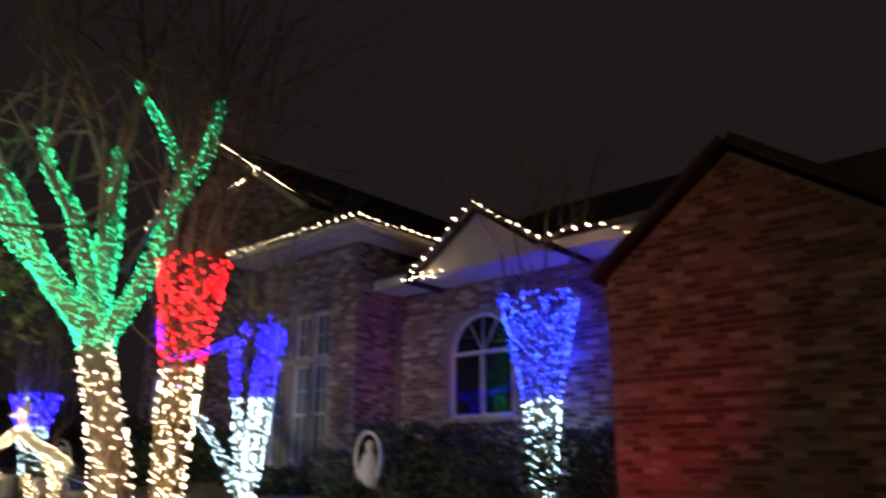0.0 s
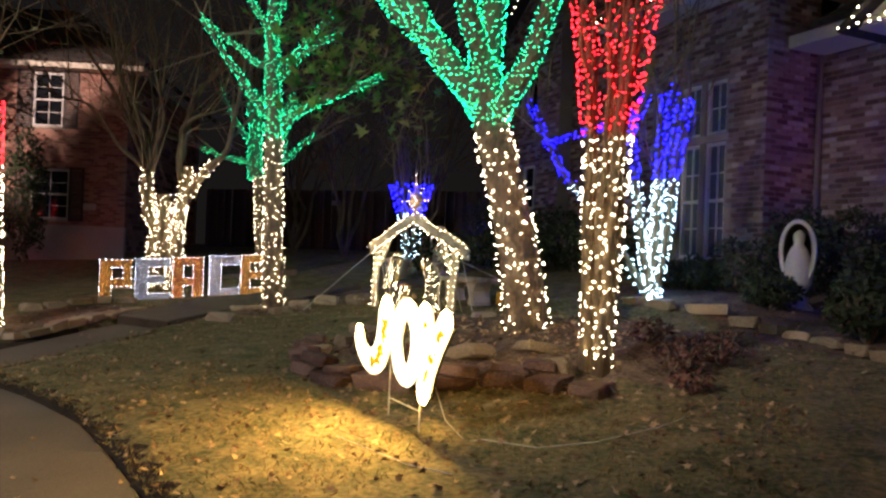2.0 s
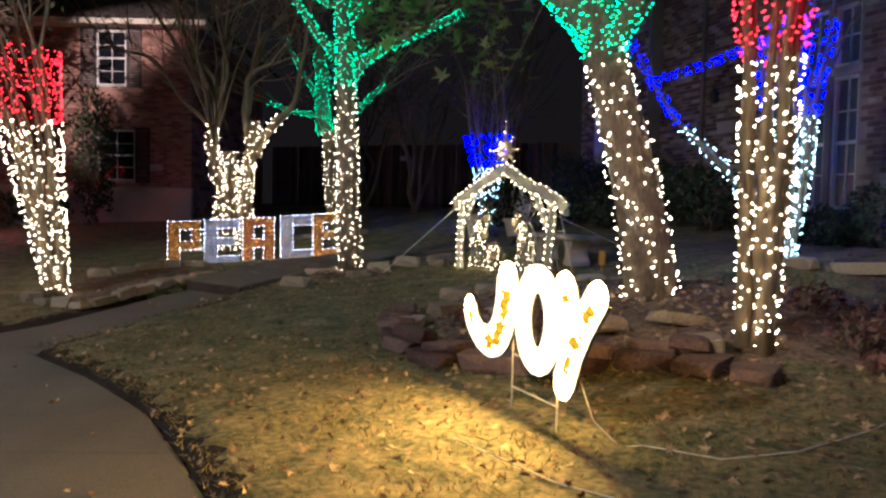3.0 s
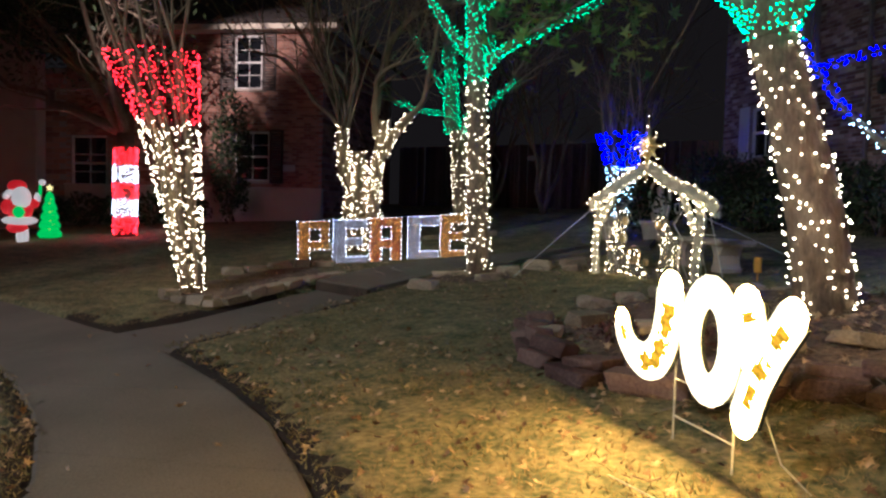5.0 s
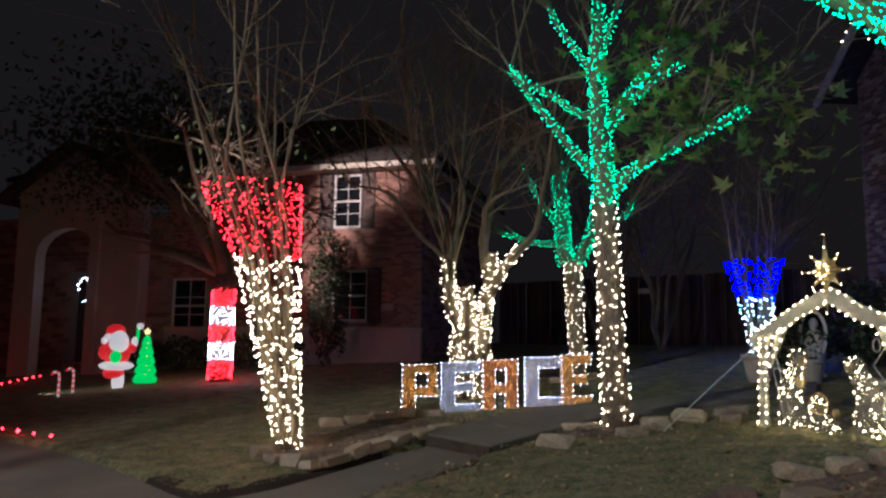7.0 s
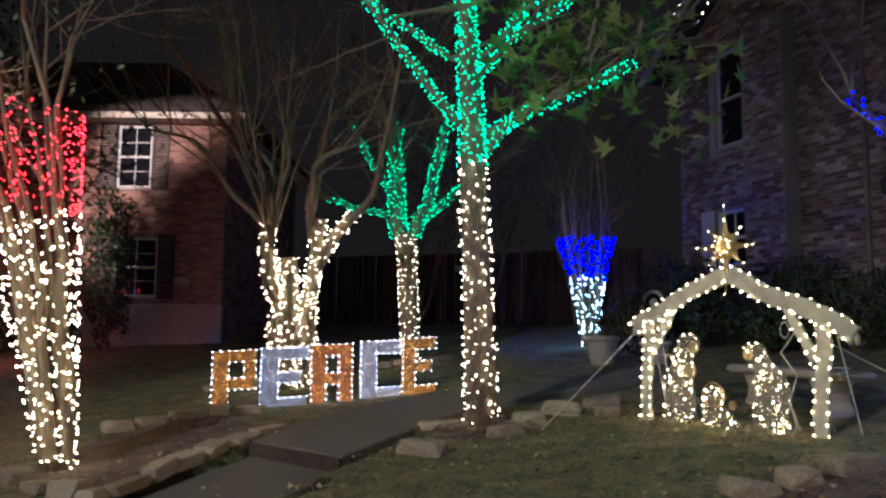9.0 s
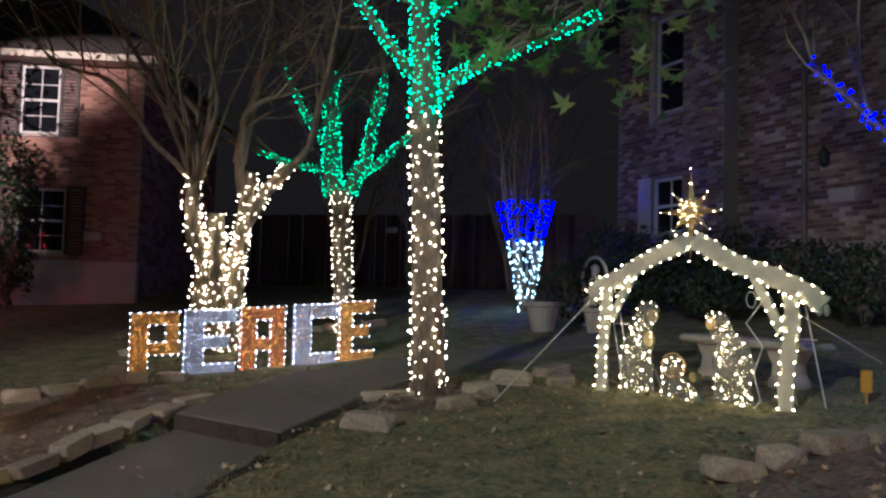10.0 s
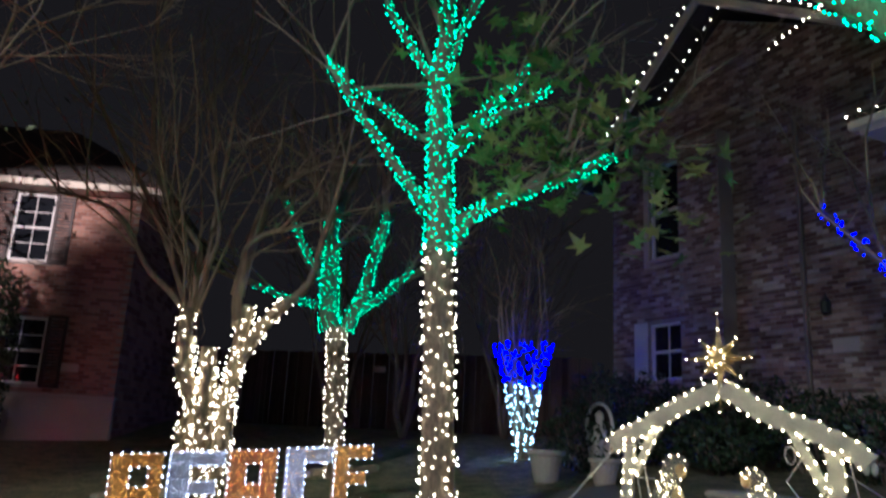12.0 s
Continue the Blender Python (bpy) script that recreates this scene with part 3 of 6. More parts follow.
# arched window
aw = thing("window", "arched white-framed window with a fan top in brick", "window", house(-8.07, 10, 2.35), kind="structure")
fr = Build()
x0, x1, z0, zs = -8.75, -7.4, 2.35, 3.42
for x in (x0, x1 - 0.06, (x0 + x1) / 2 - 0.03):
    fr.box(x, x + 0.06, 0.05, 0.13, z0, zs if x != (x0 + x1) / 2 - 0.03 else zs, M3)
fr.box(x0, x1, 0.05, 0.13, z0, z0 + 0.06, M3).box(x0, x1, 0.045, 0.135, zs - 0.03, zs + 0.03, M3)
cx, rr = (x0 + x1) / 2, (x1 - x0) / 2
fr.tube([M3 @ Vector((cx + (rr - .03) * math.cos(a), 0.09, zs + (rr - .03) * math.sin(a))) for a in np.linspace(0, math.pi, 17)], 0.04, 6)
for a in (60, 90, 120):
    fr.tube([M3 @ Vector((cx, 0.09, zs)), M3 @ Vector((cx + rr * math.cos(radians(a)), 0.09, zs + rr * math.sin(radians(a))))], 0.014, 4)
hang(part("window_frame", fr, WHITEPAINT), aw)
hang(part("pane", Build().box(x0, x1, 0.1, 0.11, z0, 4.1, M3), GLASS), aw)
sp = Build()
for sgn in (-1, 1):
    sp.plate([(cx + sgn * rr, zs), *[(cx + sgn * rr * math.cos(a), zs + rr * math.sin(a)) for a in np.linspace(0, math.pi / 2, 9)], (cx + sgn * rr, zs + rr)][::sgn], 0.08, M3 @ pose(0, 0.045, 0))
hang(part("spandrel", sp, MORTAR), aw)
hang(part("window_sill", Build().box(x0 - .08, x1 + .08, -.06, .05, z0 - .09, z0 - .002, M3, .012), LIMESTONE), aw)


# ---- roofs ----
def slab_roof(name, corners, thick, label, material=SHINGLE):
    """One roof plane from its four corners."""
    b = Build()
    n = len(corners)
    v = [Vector(c) for c in corners]
    nrm = (v[1] - v[0]).cross(v[2] - v[0]).normalized()
    if nrm.z < 0:
        nrm = -nrm
    b.add(v + [c + nrm * thick for c in v], [tuple(range(n)), tuple(range(2 * n - 1, n - 1, -1))] + [(i, (i + 1) % n, n + (i + 1) % n, n + i) for i in range(n)])
    return tagged(part(name, b, material), label, "roof", kind="structure")


RT = "dark shingle roof"
EA, ZA = 8.45, 5.66
slab_roof("roof_wing_front", [house(-13.2, EA, ZA), house(-9.5, EA, ZA), house(-11.3, 10.4, 7.0), house(-11.4, 10.4, 7.0)], 0.1, RT)
slab_roof("roof_wing_right", [house(-9.5, EA, ZA), house(-9.5, 13.0, ZA), house(-11.3, 13.0, 7.0), house(-11.3, 10.4, 7.0)], 0.1, RT)
slab_roof("roof_wing_left", [house(-13.2, 13.0, ZA), house(-13.2, EA, ZA), house(-11.4, 10.4, 7.0), house(-11.4, 13.0, 7.0)], 0.1, RT)
sf = Build()
sf.box(-13.2, -9.5, EA, 8.95, ZA - 0.17, ZA - 0.02, HOUSE).box(-10.0, -9.5, 8.95, 13.0, ZA - 0.17, ZA - 0.02, HOUSE)
sf.box(-13.2, -12.75, 8.95, 10.3, ZA - 0.17, ZA - 0.02, HOUSE)
tagged(part("soffit", sf, PAINT), "cream painted eaves of the front wing", "eaves", kind="structure")
gut = Build().box(-13.3, -9.4, EA - 0.1, EA, ZA - 0.12, ZA, HOUSE, .02).box(-9.5, -9.4, EA, 12.0, ZA - 0.12, ZA, HOUSE, .02)
tagged(part("gutter", gut, PAINT), "cream gutter along the eaves", "gutter", kind="structure")
EB, ZB = 9.3, 4.82
slab_roof("roof_entry", [house(-9.55, EB, ZB), house(-4.4, EB, ZB), house(-4.4, 14.5, 7.4), house(-9.55, 14.5, 7.4)], 0.1, RT)
tagged(part("soffit", Build().box(-9.95, -4.5, EB - .02, 10.0, ZB - 0.2, ZB - 0.02, HOUSE, .01), PAINT), "cream painted cornice over the arched window", "eaves", kind="structure")
slab_roof("roof_gable_left", [house(-8.95, 9.05, 4.55), house(-8.95, 12.4, 4.55), house(-7.41, 12.4, 5.55), house(-7.41, 9.05, 5.55)], 0.09, RT)
slab_roof("roof_gable_right", [house(-5.9, 9.05, 4.55), house(-5.9, 12.4, 4.55), house(-7.41, 12.4, 5.55), house(-7.41, 9.05, 5.55)], 0.09, RT)
tagged(part("gable", Build().plate([(-8.7, 4.63), (-6.15, 4.63), (-7.41, 5.5)], 0.2, HOUSE @ pose(0, 9.25, 0)), PAINT), "cream gable over the arched window", "gable", kind="structure")
slab_roof("roof_two_left", [house(-20.75, 9.7, 6.95), house(-20.75, 15.5, 6.95), house(-17.0, 15.5, 9.85), house(-17.0, 9.7, 9.85)], 0.1, RT)
slab_roof("roof_two_right", [house(-12.6, 9.7, 7.0), house(-12.6, 15.5, 7.0), house(-17.0, 15.5, 9.85), house(-17.0, 9.7, 9.85)], 0.1, RT)
rk = Build()
for a, c in ((house(-20.75, 9.68, 6.9), house(-17, 9.68, 9.8)), (house(-17, 9.68, 9.8), house(-12.6, 9.68, 6.95))):
    rk.tube([a, c], 0.09, 4)
tagged(part("bargeboard", rk, PAINT), "cream bargeboard along the big gable", "trim", kind="structure")
slab_roof("roof_garage_left", [house(-4.62, 7.9, 3.66), house(-4.62, 13, 3.66), house(-2.9, 13, 5.0), house(-2.9, 7.9, 5.0)], 0.1, RT)
slab_roof("roof_garage_right", [house(-0.6, 7.9, 3.35), house(-0.6, 13, 3.35), house(-2.9, 13, 5.0), house(-2.9, 7.9, 5.0)], 0.1, RT)
for s, w, z1 in ((-15.5, 10.2, 7.0), (-10.1 + 0.16, 9.9, 4.7)):
    d = Build().box(s - .035, s + .035, w, w + 0.08, 0.8, z1, HOUSE, .015)
    tagged(part("downspout", d, TAUPE), "taupe downspout on the brick wall", "downspout", kind="structure")
pl = Build().box(-15.1, -14.65, -0.03, 0.0, 3.02, 3.24, MT, .01)
tagged(part("house_number_plaque", pl, LIMESTONE), "pale stone house number plaque on brick", "plaque")
wl = Build().lathe([(0.02, 0), (0.07, 0.03), (0.08, 0.2), (0.03, 0.26), (0.01, 0.32)], house(-15.1, 10.18, 3.6), 8)
tagged(part("wall_lantern", wl, DARKWIRE), "dark unlit wall lantern on brick", "lantern")


# ---- wooden fence ----
def fence():
    a, c, top = Vector((-19.2, 22.4, 0)), Vector((-9.0, 23.6, 0)), 3.5
    root = thing("fence", "tall dark reddish wooden board fence behind the lawn", "fence")
    n = 72
    way = (c - a).normalized()
    m0 = Build().box(-0.068, 0.068, -0.012, 0.012, 0, 2.35, None, 0.006)
    me = mesh_of("board", m0, FENCEWOOD)
    for i in range(n):
        p = lerp(a, c, (i + 0.5) / n)
        ob = new("board", me)
        ob.parent = root
        ob.matrix_world = pose(p.x, p.y, top - 2.35 + random.uniform(-.015, .015), 0, random.gauss(0, .3), math.degrees(math.atan2(way.y, way.x)))
    for z in (1.5, 3.1):
        r = Build().tube([a + Vector((0, .05, z)), c + Vector((0, .05, z))], 0.04, 4)
        part("rail", r, FENCEWOOD, root)
    g = Build().box(-0.16, 0.16, -0.03, -0.013, -0.07, 0.07, pose(-14.35, 22.95, 3.08, 0, 0, 6))
    tagged(part("sign", g, WHITEPAINT), "small white sign on the wooden fence", "sign")


fence()


# ---- the neighbour's house ----
NL, NM = Vector((-0.88, -0.475, 0)).normalized(), Vector((0.475, -0.88, 0)).normalized()
NB = frame_matrix((-17.5, 17.2, 0), NL, -NM)  # x: along the front, y: into the house


def neighbour():
    up, low, side = (1.73, 2.52, 4.6, 6.05), (1.5, 2.5, 2.1, 3.45), (6.3, 7.4, 1.75, 3.3)
    bricked("wall_neighbour", NB, 0, 7.55, 0.4, 6.3, [up, low, side], REDBRICK, "red brick front of the neighbour's house", pick=(0.2, 3.4, 3.5, 6.2), piece=REDPIECE)
    for h, c, r in ((up, 2, 4), (low, 2, 4), (side, 2, 3)):
        w = window(NB, *h, c, r, "white-framed neighbour's window with blinds and small panes")
        if h is low:
            continue
        bl = Build()
        n = 22
        for i in range(n):
            z = h[2] + .06 + (h[3] - h[2] - .12) * i / n
            bl.box(h[0] + .06, h[1] - .06, .12, .14, z, z + .045, NB)
        hang(part("blind", bl, BLIND), w)
    for x in (1.72 - .40, 2.53, 1.49 - .40, 2.51):
        z0, z1 = (4.55, 6.1) if x in (1.72 - .40, 2.53) else (2.05, 3.5)
        s = thing("shutter", "dark louvred shutter beside a window", "shutter", NB @ Vector((x, 0, z0)), group="shutters of the neighbour's house")
        f = Build().box(x, x + .05, -.05, -.008, z0, z1, NB).box(x + .33, x + .38, -.05, -.008, z0, z1, NB).box(x + .05, x + .33, -.05, -.008, z0, z0 + .06, NB).box(x + .05, x + .33, -.05, -.008, z1 - .06, z1, NB)
        hang(part("frame", f, SHUTTER), s)
        lv = Build()
        for i in range(20):
            z = z0 + .07 + (z1 - z0 - .14) * i / 20
            lv.box(x + .05, x + .33, -.035, -.012, z, z + .045, NB)
        hang(part("louvre", lv, SHUTTER), s)
    wa = Build().box(-.05, 7.5, -.16, -.008, 0.3, 1.86, NB, .01).box(-.07, 7.5, -.2, -.005, 1.86, 1.94, NB, .015)
    tagged(part("wainscot", wa, LIMESTONE), "pale stone base along the brick front", "wall base", kind="structure")
    nb = Build().box(0.75, 1.15, -.03, -.009, 2.38, 2.55, NB, .008)
    tagged(part("house_number_plaque", nb, LIMESTONE), "pale stone house number plaque on brick", "plaque")
    sd = frame_matrix(NB @ Vector((0, 8, 0)), NM, NL)
    bricked("wall_neighbour_side", sd, 0, 8, 0.4, 6.3, [], REDBRICK, "shadowed brick side wall of the neighbour's house", size=(0.43, 0.15))
    slab_roof("roof_neighbour", [NB @ Vector((-.5, -.5, 6.25)), NB @ Vector((13, -.5, 6.25)), NB @ Vector((10, 4, 8.8)), NB @ Vector((3, 4, 8.8))], 0.12, "dark shingle roof of the neighbour's house")
    slab_roof("roof_neighbour_side", [NB @ Vector((-.5, -.5, 6.25)), NB @ Vector((-.5, 8.5, 6.25)), NB @ Vector((3, 4, 8.8))], 0.12, "dark shingle hip of the neighbour's house")
    tagged(part("soffit", Build().box(-.5, 13, -.5, .0, 6.1, 6.24, NB), PAINT), "cream eaves of the neighbour's house", "eaves", kind="structure")
    # porch with a tall arched opening
    arch = [(9.05, 0.4), (9.05, 3.9)] + [(10.05 - 1.0 * math.cos(a), 3.9 + 0.75 * math.sin(a)) for a in np.linspace(0, math.pi, 13)][1:-1] + [(11.05, 3.9), (11.05, 0.4)]
    P = NB @ pose(0, -1.2, 0)
    pb = Build()
    pb.box(7.9, 9.05, 0, .35, 0.4, 5.6, P).box(11.05, 11.75, 0, .35, 0.4, 5.6, P)
    for a, c in zip(arch[1:-1], arch[2:-1]):
        pb.plate([a, c, (c[0], 5.6), (a[0], 5.6)], .35, P @ pose(0, .175, 0))
    pb.plate([(7.7, 5.6), (11.95, 5.6), (9.85, 6.9)], .35, P @ pose(0, .175, 0))
    tagged(part("porch", pb, LIMESTONE), "pale plastered porch with a tall arched opening", "porch", kind="structure")
    bricked("wall_neighbour_left", NB, 7.55, 16, 0.4, 5.2, [(9.5, 10.6, 0.9, 3.4)], REDBRICK, "dark brick wall behind the neighbour's porch", size=(0.43, 0.15))
    dr = thing("door", "dark front door with an oval of lit glass", "door", NB @ Vector((10, 0, .9)), kind="structure")
    hang(part("panel", Build().box(9.5, 10.6, .06, .12, .9, 3.4, NB), SHUTTER), dr)
    for x, wdt in ((7.55, .16), (8.9, .1)):
        tagged(part("column", Build().box(x, x + .35, -1.25, -.85, .4, 5.4, NB, .03), LIMESTONE), "pale square porch column", "column", kind="structure")
    wreath = thing("string_lights", "few white lights in a loop by the neighbour's door", "string lights", NB @ Vector((9.7, -1.0, 3.0)))
    bulbs("bulb", [NB @ Vector((9.55 + .3 * math.cos(a) * random.uniform(.6, 1.1), -.9, 2.95 + .36 * math.sin(a) * random.uniform(.7, 1.1))) for a in np.linspace(0, 5, 16)], .028, W_PURE, None).parent = wreath
    wreath.location = (0, 0, 0)
    slab_roof("roof_porch_left", [NB @ Vector((12.3, -1.6, 5.4)), NB @ Vector((12.3, 2, 5.4)), NB @ Vector((9.85, 2, 7.0)), NB @ Vector((9.85, -1.6, 7.0))], .1, "dark shingle porch roof")
    slab_roof("roof_porch_right", [NB @ Vector((7.4, -1.6, 5.4)), NB @ Vector((7.4, 2, 5.4)), NB @ Vector((9.85, 2, 7.0)), NB @ Vector((9.85, -1.6, 7.0))], .1, "dark shingle porch roof")
    bk = Build().box(0, 16, 8.0, 8.2, .4, 6.3, NB)
    tagged(part("wall_neighbour_back", bk, MORTAR), "plain back wall of the neighbour's house", "wall", kind="structure")


neighbour()


# ---- trees wound with lights ----
def put(x, y, dz=0.0):
    return Vector((x, y, ground(x, y) + dz))


def light_string(label, sets):
    """Strings of bulbs on a tree: sets of (name, places, radius, material)."""
    root = thing("string_lights", label, "string lights")
    for name, places, radius, material in sets:
        bulbs(name, places, radius, material, root)
    return root


def tree(name, label, bark, limbs, twigs, place):
    """limbs: (points, radius at the foot, radius at the tip); twigs: places to grow bare wood from."""
    root = thing("tree", label, "tree", place)
    for i, (pts, r0, r1) in enumerate(limbs):
        n = len(pts) - 1
        b = Build().tube(pts, [r0 + (r1 - r0) * k / n for k in range(n + 1)], 12 if r0 > .08 else 8)
        hang(part("trunk" if i == 0 else "limb", b, bark, smooth=True), root)
    if twigs:
        b = Build()
        for start, way, long, r, depth in twigs:
            grow(b, start, way, long, r, depth)
        hang(part("crown", b, bark, smooth=True, kind="stuff", label="bare forking twigs"), root)
    return root


def cone_wrap(base, top, r0, r1, pitch, gap, rough=0.25, flare=1.0):
    """Bulbs wound round a spreading bundle of stems."""
    out, a = [], 0.0
    base, top = Vector(base), Vector(top)
    h = (top - base).length
    d = 0.0
    while d < h:
        r = r0 + (r1 - r0) * (d / h) ** flare
        c = lerp(base, top, d / h)
        j = random.gauss(0, rough)
        out.append(c + Vector((math.cos(a + j) * r, math.sin(a + j) * r, random.gauss(0, pitch * rough))) * 1.0)
        a += gap / r
        d += pitch * gap / (2 * math.pi * r)
    return out


def crape(label, base, stems, r_foot, r_split, z_split, z_top, r_top, lean, upper, colour, foot_colour, lights, pitch, gap, height=4.2, radius=0.0092, inner=True):
    """A many-stemmed tree: white lights up to z_split, coloured ones to z_top, bare stems above."""
    base, lean = Vector(base), Vector(lean)
    limbs, twigs, hull = [], [], []
    mid = Vector((base.x, base.y, z_split)) + lean * 0.7
    end = Vector((base.x, base.y, z_top)) + lean * 1.2
    for k in range(stems):
        a = 2 * math.pi * k / stems + random.uniform(-.2, .2)
        f = random.uniform(.55, .95)
        ring = Vector((math.cos(a), math.sin(a), 0))
        p = [base + ring * r_foot * f * .8 - Vector((0, 0, .06)), lerp(base, mid, .5) + ring * (r_foot + r_split) * .45 * f, mid + ring * r_split * .9 * f, end + ring * r_top * .92 * f]
        q = []
        for u, v in zip(p, p[1:]):
            q += bent(u, v, .018, 3)[:-1]
        q.append(p[-1])
        limbs.append((q, random.uniform(.035, .055), .017))
        way = (p[-1] - p[-2]).normalized() + Vector((0, 0, .35))
        twigs.append((p[-1], way, height * random.uniform(.55, 1.0), .022, upper))
        if random.random() < .7:
            twigs.append((q[-3], way + Vector((random.gauss(0, .25), random.gauss(0, .25), .1)), height * random.uniform(.5, .8), .012, upper))
    t = tree("tree", label, CRAPE, limbs, twigs, base)
    white = cone_wrap(base + Vector((0, 0, .03)), mid, r_foot, r_split, pitch, gap)
    red = cone_wrap(mid, end, r_split, r_top, pitch * .9, gap * .9)
    if inner:
        for pts, r0, r1 in limbs:
            total = length(pts)
            for i in range(int(total * 7)):
                p, tt = along(pts, random.uniform(0, total))
                (white if p.z < z_split else red).append(p + Vector((random.gauss(0, 1), random.gauss(0, 1), 0)).normalized() * .05)
    light_string(lights, [("bulb", white, radius, foot_colour), ("bulb", [p for p in red if p.z < z_top + .1], radius * .9, colour)])
    return t


crape("bare crape myrtle wound with red and warm white lights", put(-2.55, 7.66, 0), 8, .13, .20, 2.46, 3.55, .36, (.04, .05, 0), 2, R_RED, W_WARM,
      "red over warm white string lights on a bare crape myrtle", .085, .08, 4.2)
crape("bare many-stemmed crape myrtle wound with red and warm white lights", put(-10.81, 8.57, 0), 9, .15, .38, 2.48, 3.35, .60, (-.36, -.30, 0), 2, R_RED, W_WARM,
      "red over warm white string lights on a spreading crape myrtle", .095, .085, 4.2, .0105)

# the broad crape myrtle behind the letters, white lights only
base = put(-11.65, 12.55)
D = Vector((0.78, 0.62, 0))
knots = [(base - D * .1, base - D * .36 + Vector((0, 0, 2.2)), .13), (base, base - D * .05 + Vector((0, 0, 1.75)), .16), (base + D * .1, base + D * .36 + Vector((0, 0, 2.3)), .12), (base + D * .12, base + D * .75 + Vector((0, 0, 2.35)), .09), (base + Vector((.05, -.08, 0)), base + Vector((.03, -.1, 1.55)), .12)]
limbs = [(bent(a - Vector((0, 0, .05)), b, .02), r * 1.15, r * .6) for a, b, r in knots]
limbs[3] = ([base + D * .1, base + D * .28 + Vector((0, 0, 1.55)), base + D * .5 + Vector((0, 0, 2.0)), base + D * .82 + Vector((0, 0, 2.4))], .1, .07)
wound = list(limbs)
TL = base - D * .36 + Vector((0, 0, 2.12))
CROWN = [([(0, 0), (-.17, .22), (-.52, .48), (-.7, .83), (-.96, 1.17), (-1.57, 1.26)], .045), ([(0, 0), (-.09, .35), (-.3, .78), (-.6, 1.43), (-1.2, 2.3), (-1.5, 2.9)], .05),
         ([(.05, 0), (.04, .43), (.13, .87), (-.26, 1.17), (-.5, 1.57), (-.7, 2.3), (-.75, 3.0)], .05), ([(.1, 0), (.17, .48), (.17, 1.0), (.22, 1.65), (.26, 2.3), (.3, 3.2)], .04),
         ([(0, 0), (.08, .26), (0, .65), (-.35, 1.2), (-.55, 1.9)], .04), ([(.05, 0), (.1, .4), (.3, 1.0), (.1, 1.8), (-.05, 2.6)], .04),
         ([(.62, -.1), (.56, .2), (.61, .65), (.57, .87), (.83, 1.09), (1.09, 1.17)], .07), ([(.57, .3), (.6, .57), (.78, 1.52), (1.04, 1.87), (1.35, 2.17), (1.9, 2.26)], .085),
         ([(.98, .05), (1.1, .15), (1.26, .35), (1.43, .43), (1.48, .78), (1.5, 1.0), (1.6, 1.43), (1.7, 2.2)], .065)]
twigs = []
deep = D.cross(Vector((0, 0, 1)))
for line, r in CROWN:
    slant = random.gauss(0, .22)
    pts = [TL + D * q + Vector((0, 0, z)) + deep * slant * z for q, z in line]
    fine = [along(pts, length(pts) * k / 14)[0] for k in range(15)]
    fine = [fine[0]] + [(a + b * 2 + c) / 4 for a, b, c in zip(fine, fine[1:], fine[2:])] + [fine[-1]]
    limbs.append((fine, r, r * .4))
    way = (fine[-1] - fine[-3]).normalized()
    for k in range(7):
        at = fine[-1] if k < 2 else fine[random.randint(5, 13)]
        twigs.append((at, way * .7 + Vector((random.gauss(0, .4), random.gauss(0, .4), random.gauss(.45, .3))), random.uniform(1.0, 2.3), max(.012, r * .3), 2))
for k in range(9):
    twigs.append((TL + D * random.uniform(-.05, .15), Vector((random.gauss(0, .2), random.gauss(0, .2), 1)) - D * random.uniform(-.2, .35), random.uniform(2.2, 3.4), .022, 2))
tree("tree", "bare old crape myrtle with a thick trunk in white lights", CRAPE, limbs, twigs, base)
white = []
for pts, r0, r1 in wound:
    white += wrap(pts, r0 * 1.1, r1 * 1.2, .11, .10, .35)
light_string("warm white string lights on a thick crape myrtle", [("bulb", white, .0108, W_WARM)])


def branchy(label, lights, trunk, r0, r1, arms, bark, twig_long, twig_n, place, colour, pitch=.10, gap=.09, radius=.015, low=W_WARM, arm_pitch=.075, arm_gap=.07):
    """A single trunk in white lights with arms in coloured ones."""
    limbs = [(trunk, r0, r1)]
    twigs, tint = [], []
    for pts, ra, rb in arms:
        full = [Vector(pts[0])]
        for a, c in zip(pts, pts[1:]):
            full += bent(a, c, .025, 3)[1:]
        limbs.append((full, ra, rb))
        tint += wrap(full, ra * 1.05, max(rb, .03), arm_pitch, arm_gap, .3)
        way = (full[-1] - full[-2]).normalized()
        for k in range(twig_n):
            twigs.append((full[-1] if k < 2 else along(full, length(full) * random.uniform(.3, .9))[0], way + Vector((random.gauss(0, .35), random.gauss(0, .35), random.gauss(.35, .3))), twig_long * random.uniform(.7, 1.3), max(rb * .8, .02), 2))
    t = tree("tree", label, bark, limbs, twigs, place)
    light_string(lights, [("bulb", wrap(trunk, r0, r1, pitch, gap, .3), radius, low), ("bulb", tint, radius * .92, colour)])
    return t


def V(*c):
    return [Vector(p) for p in c]


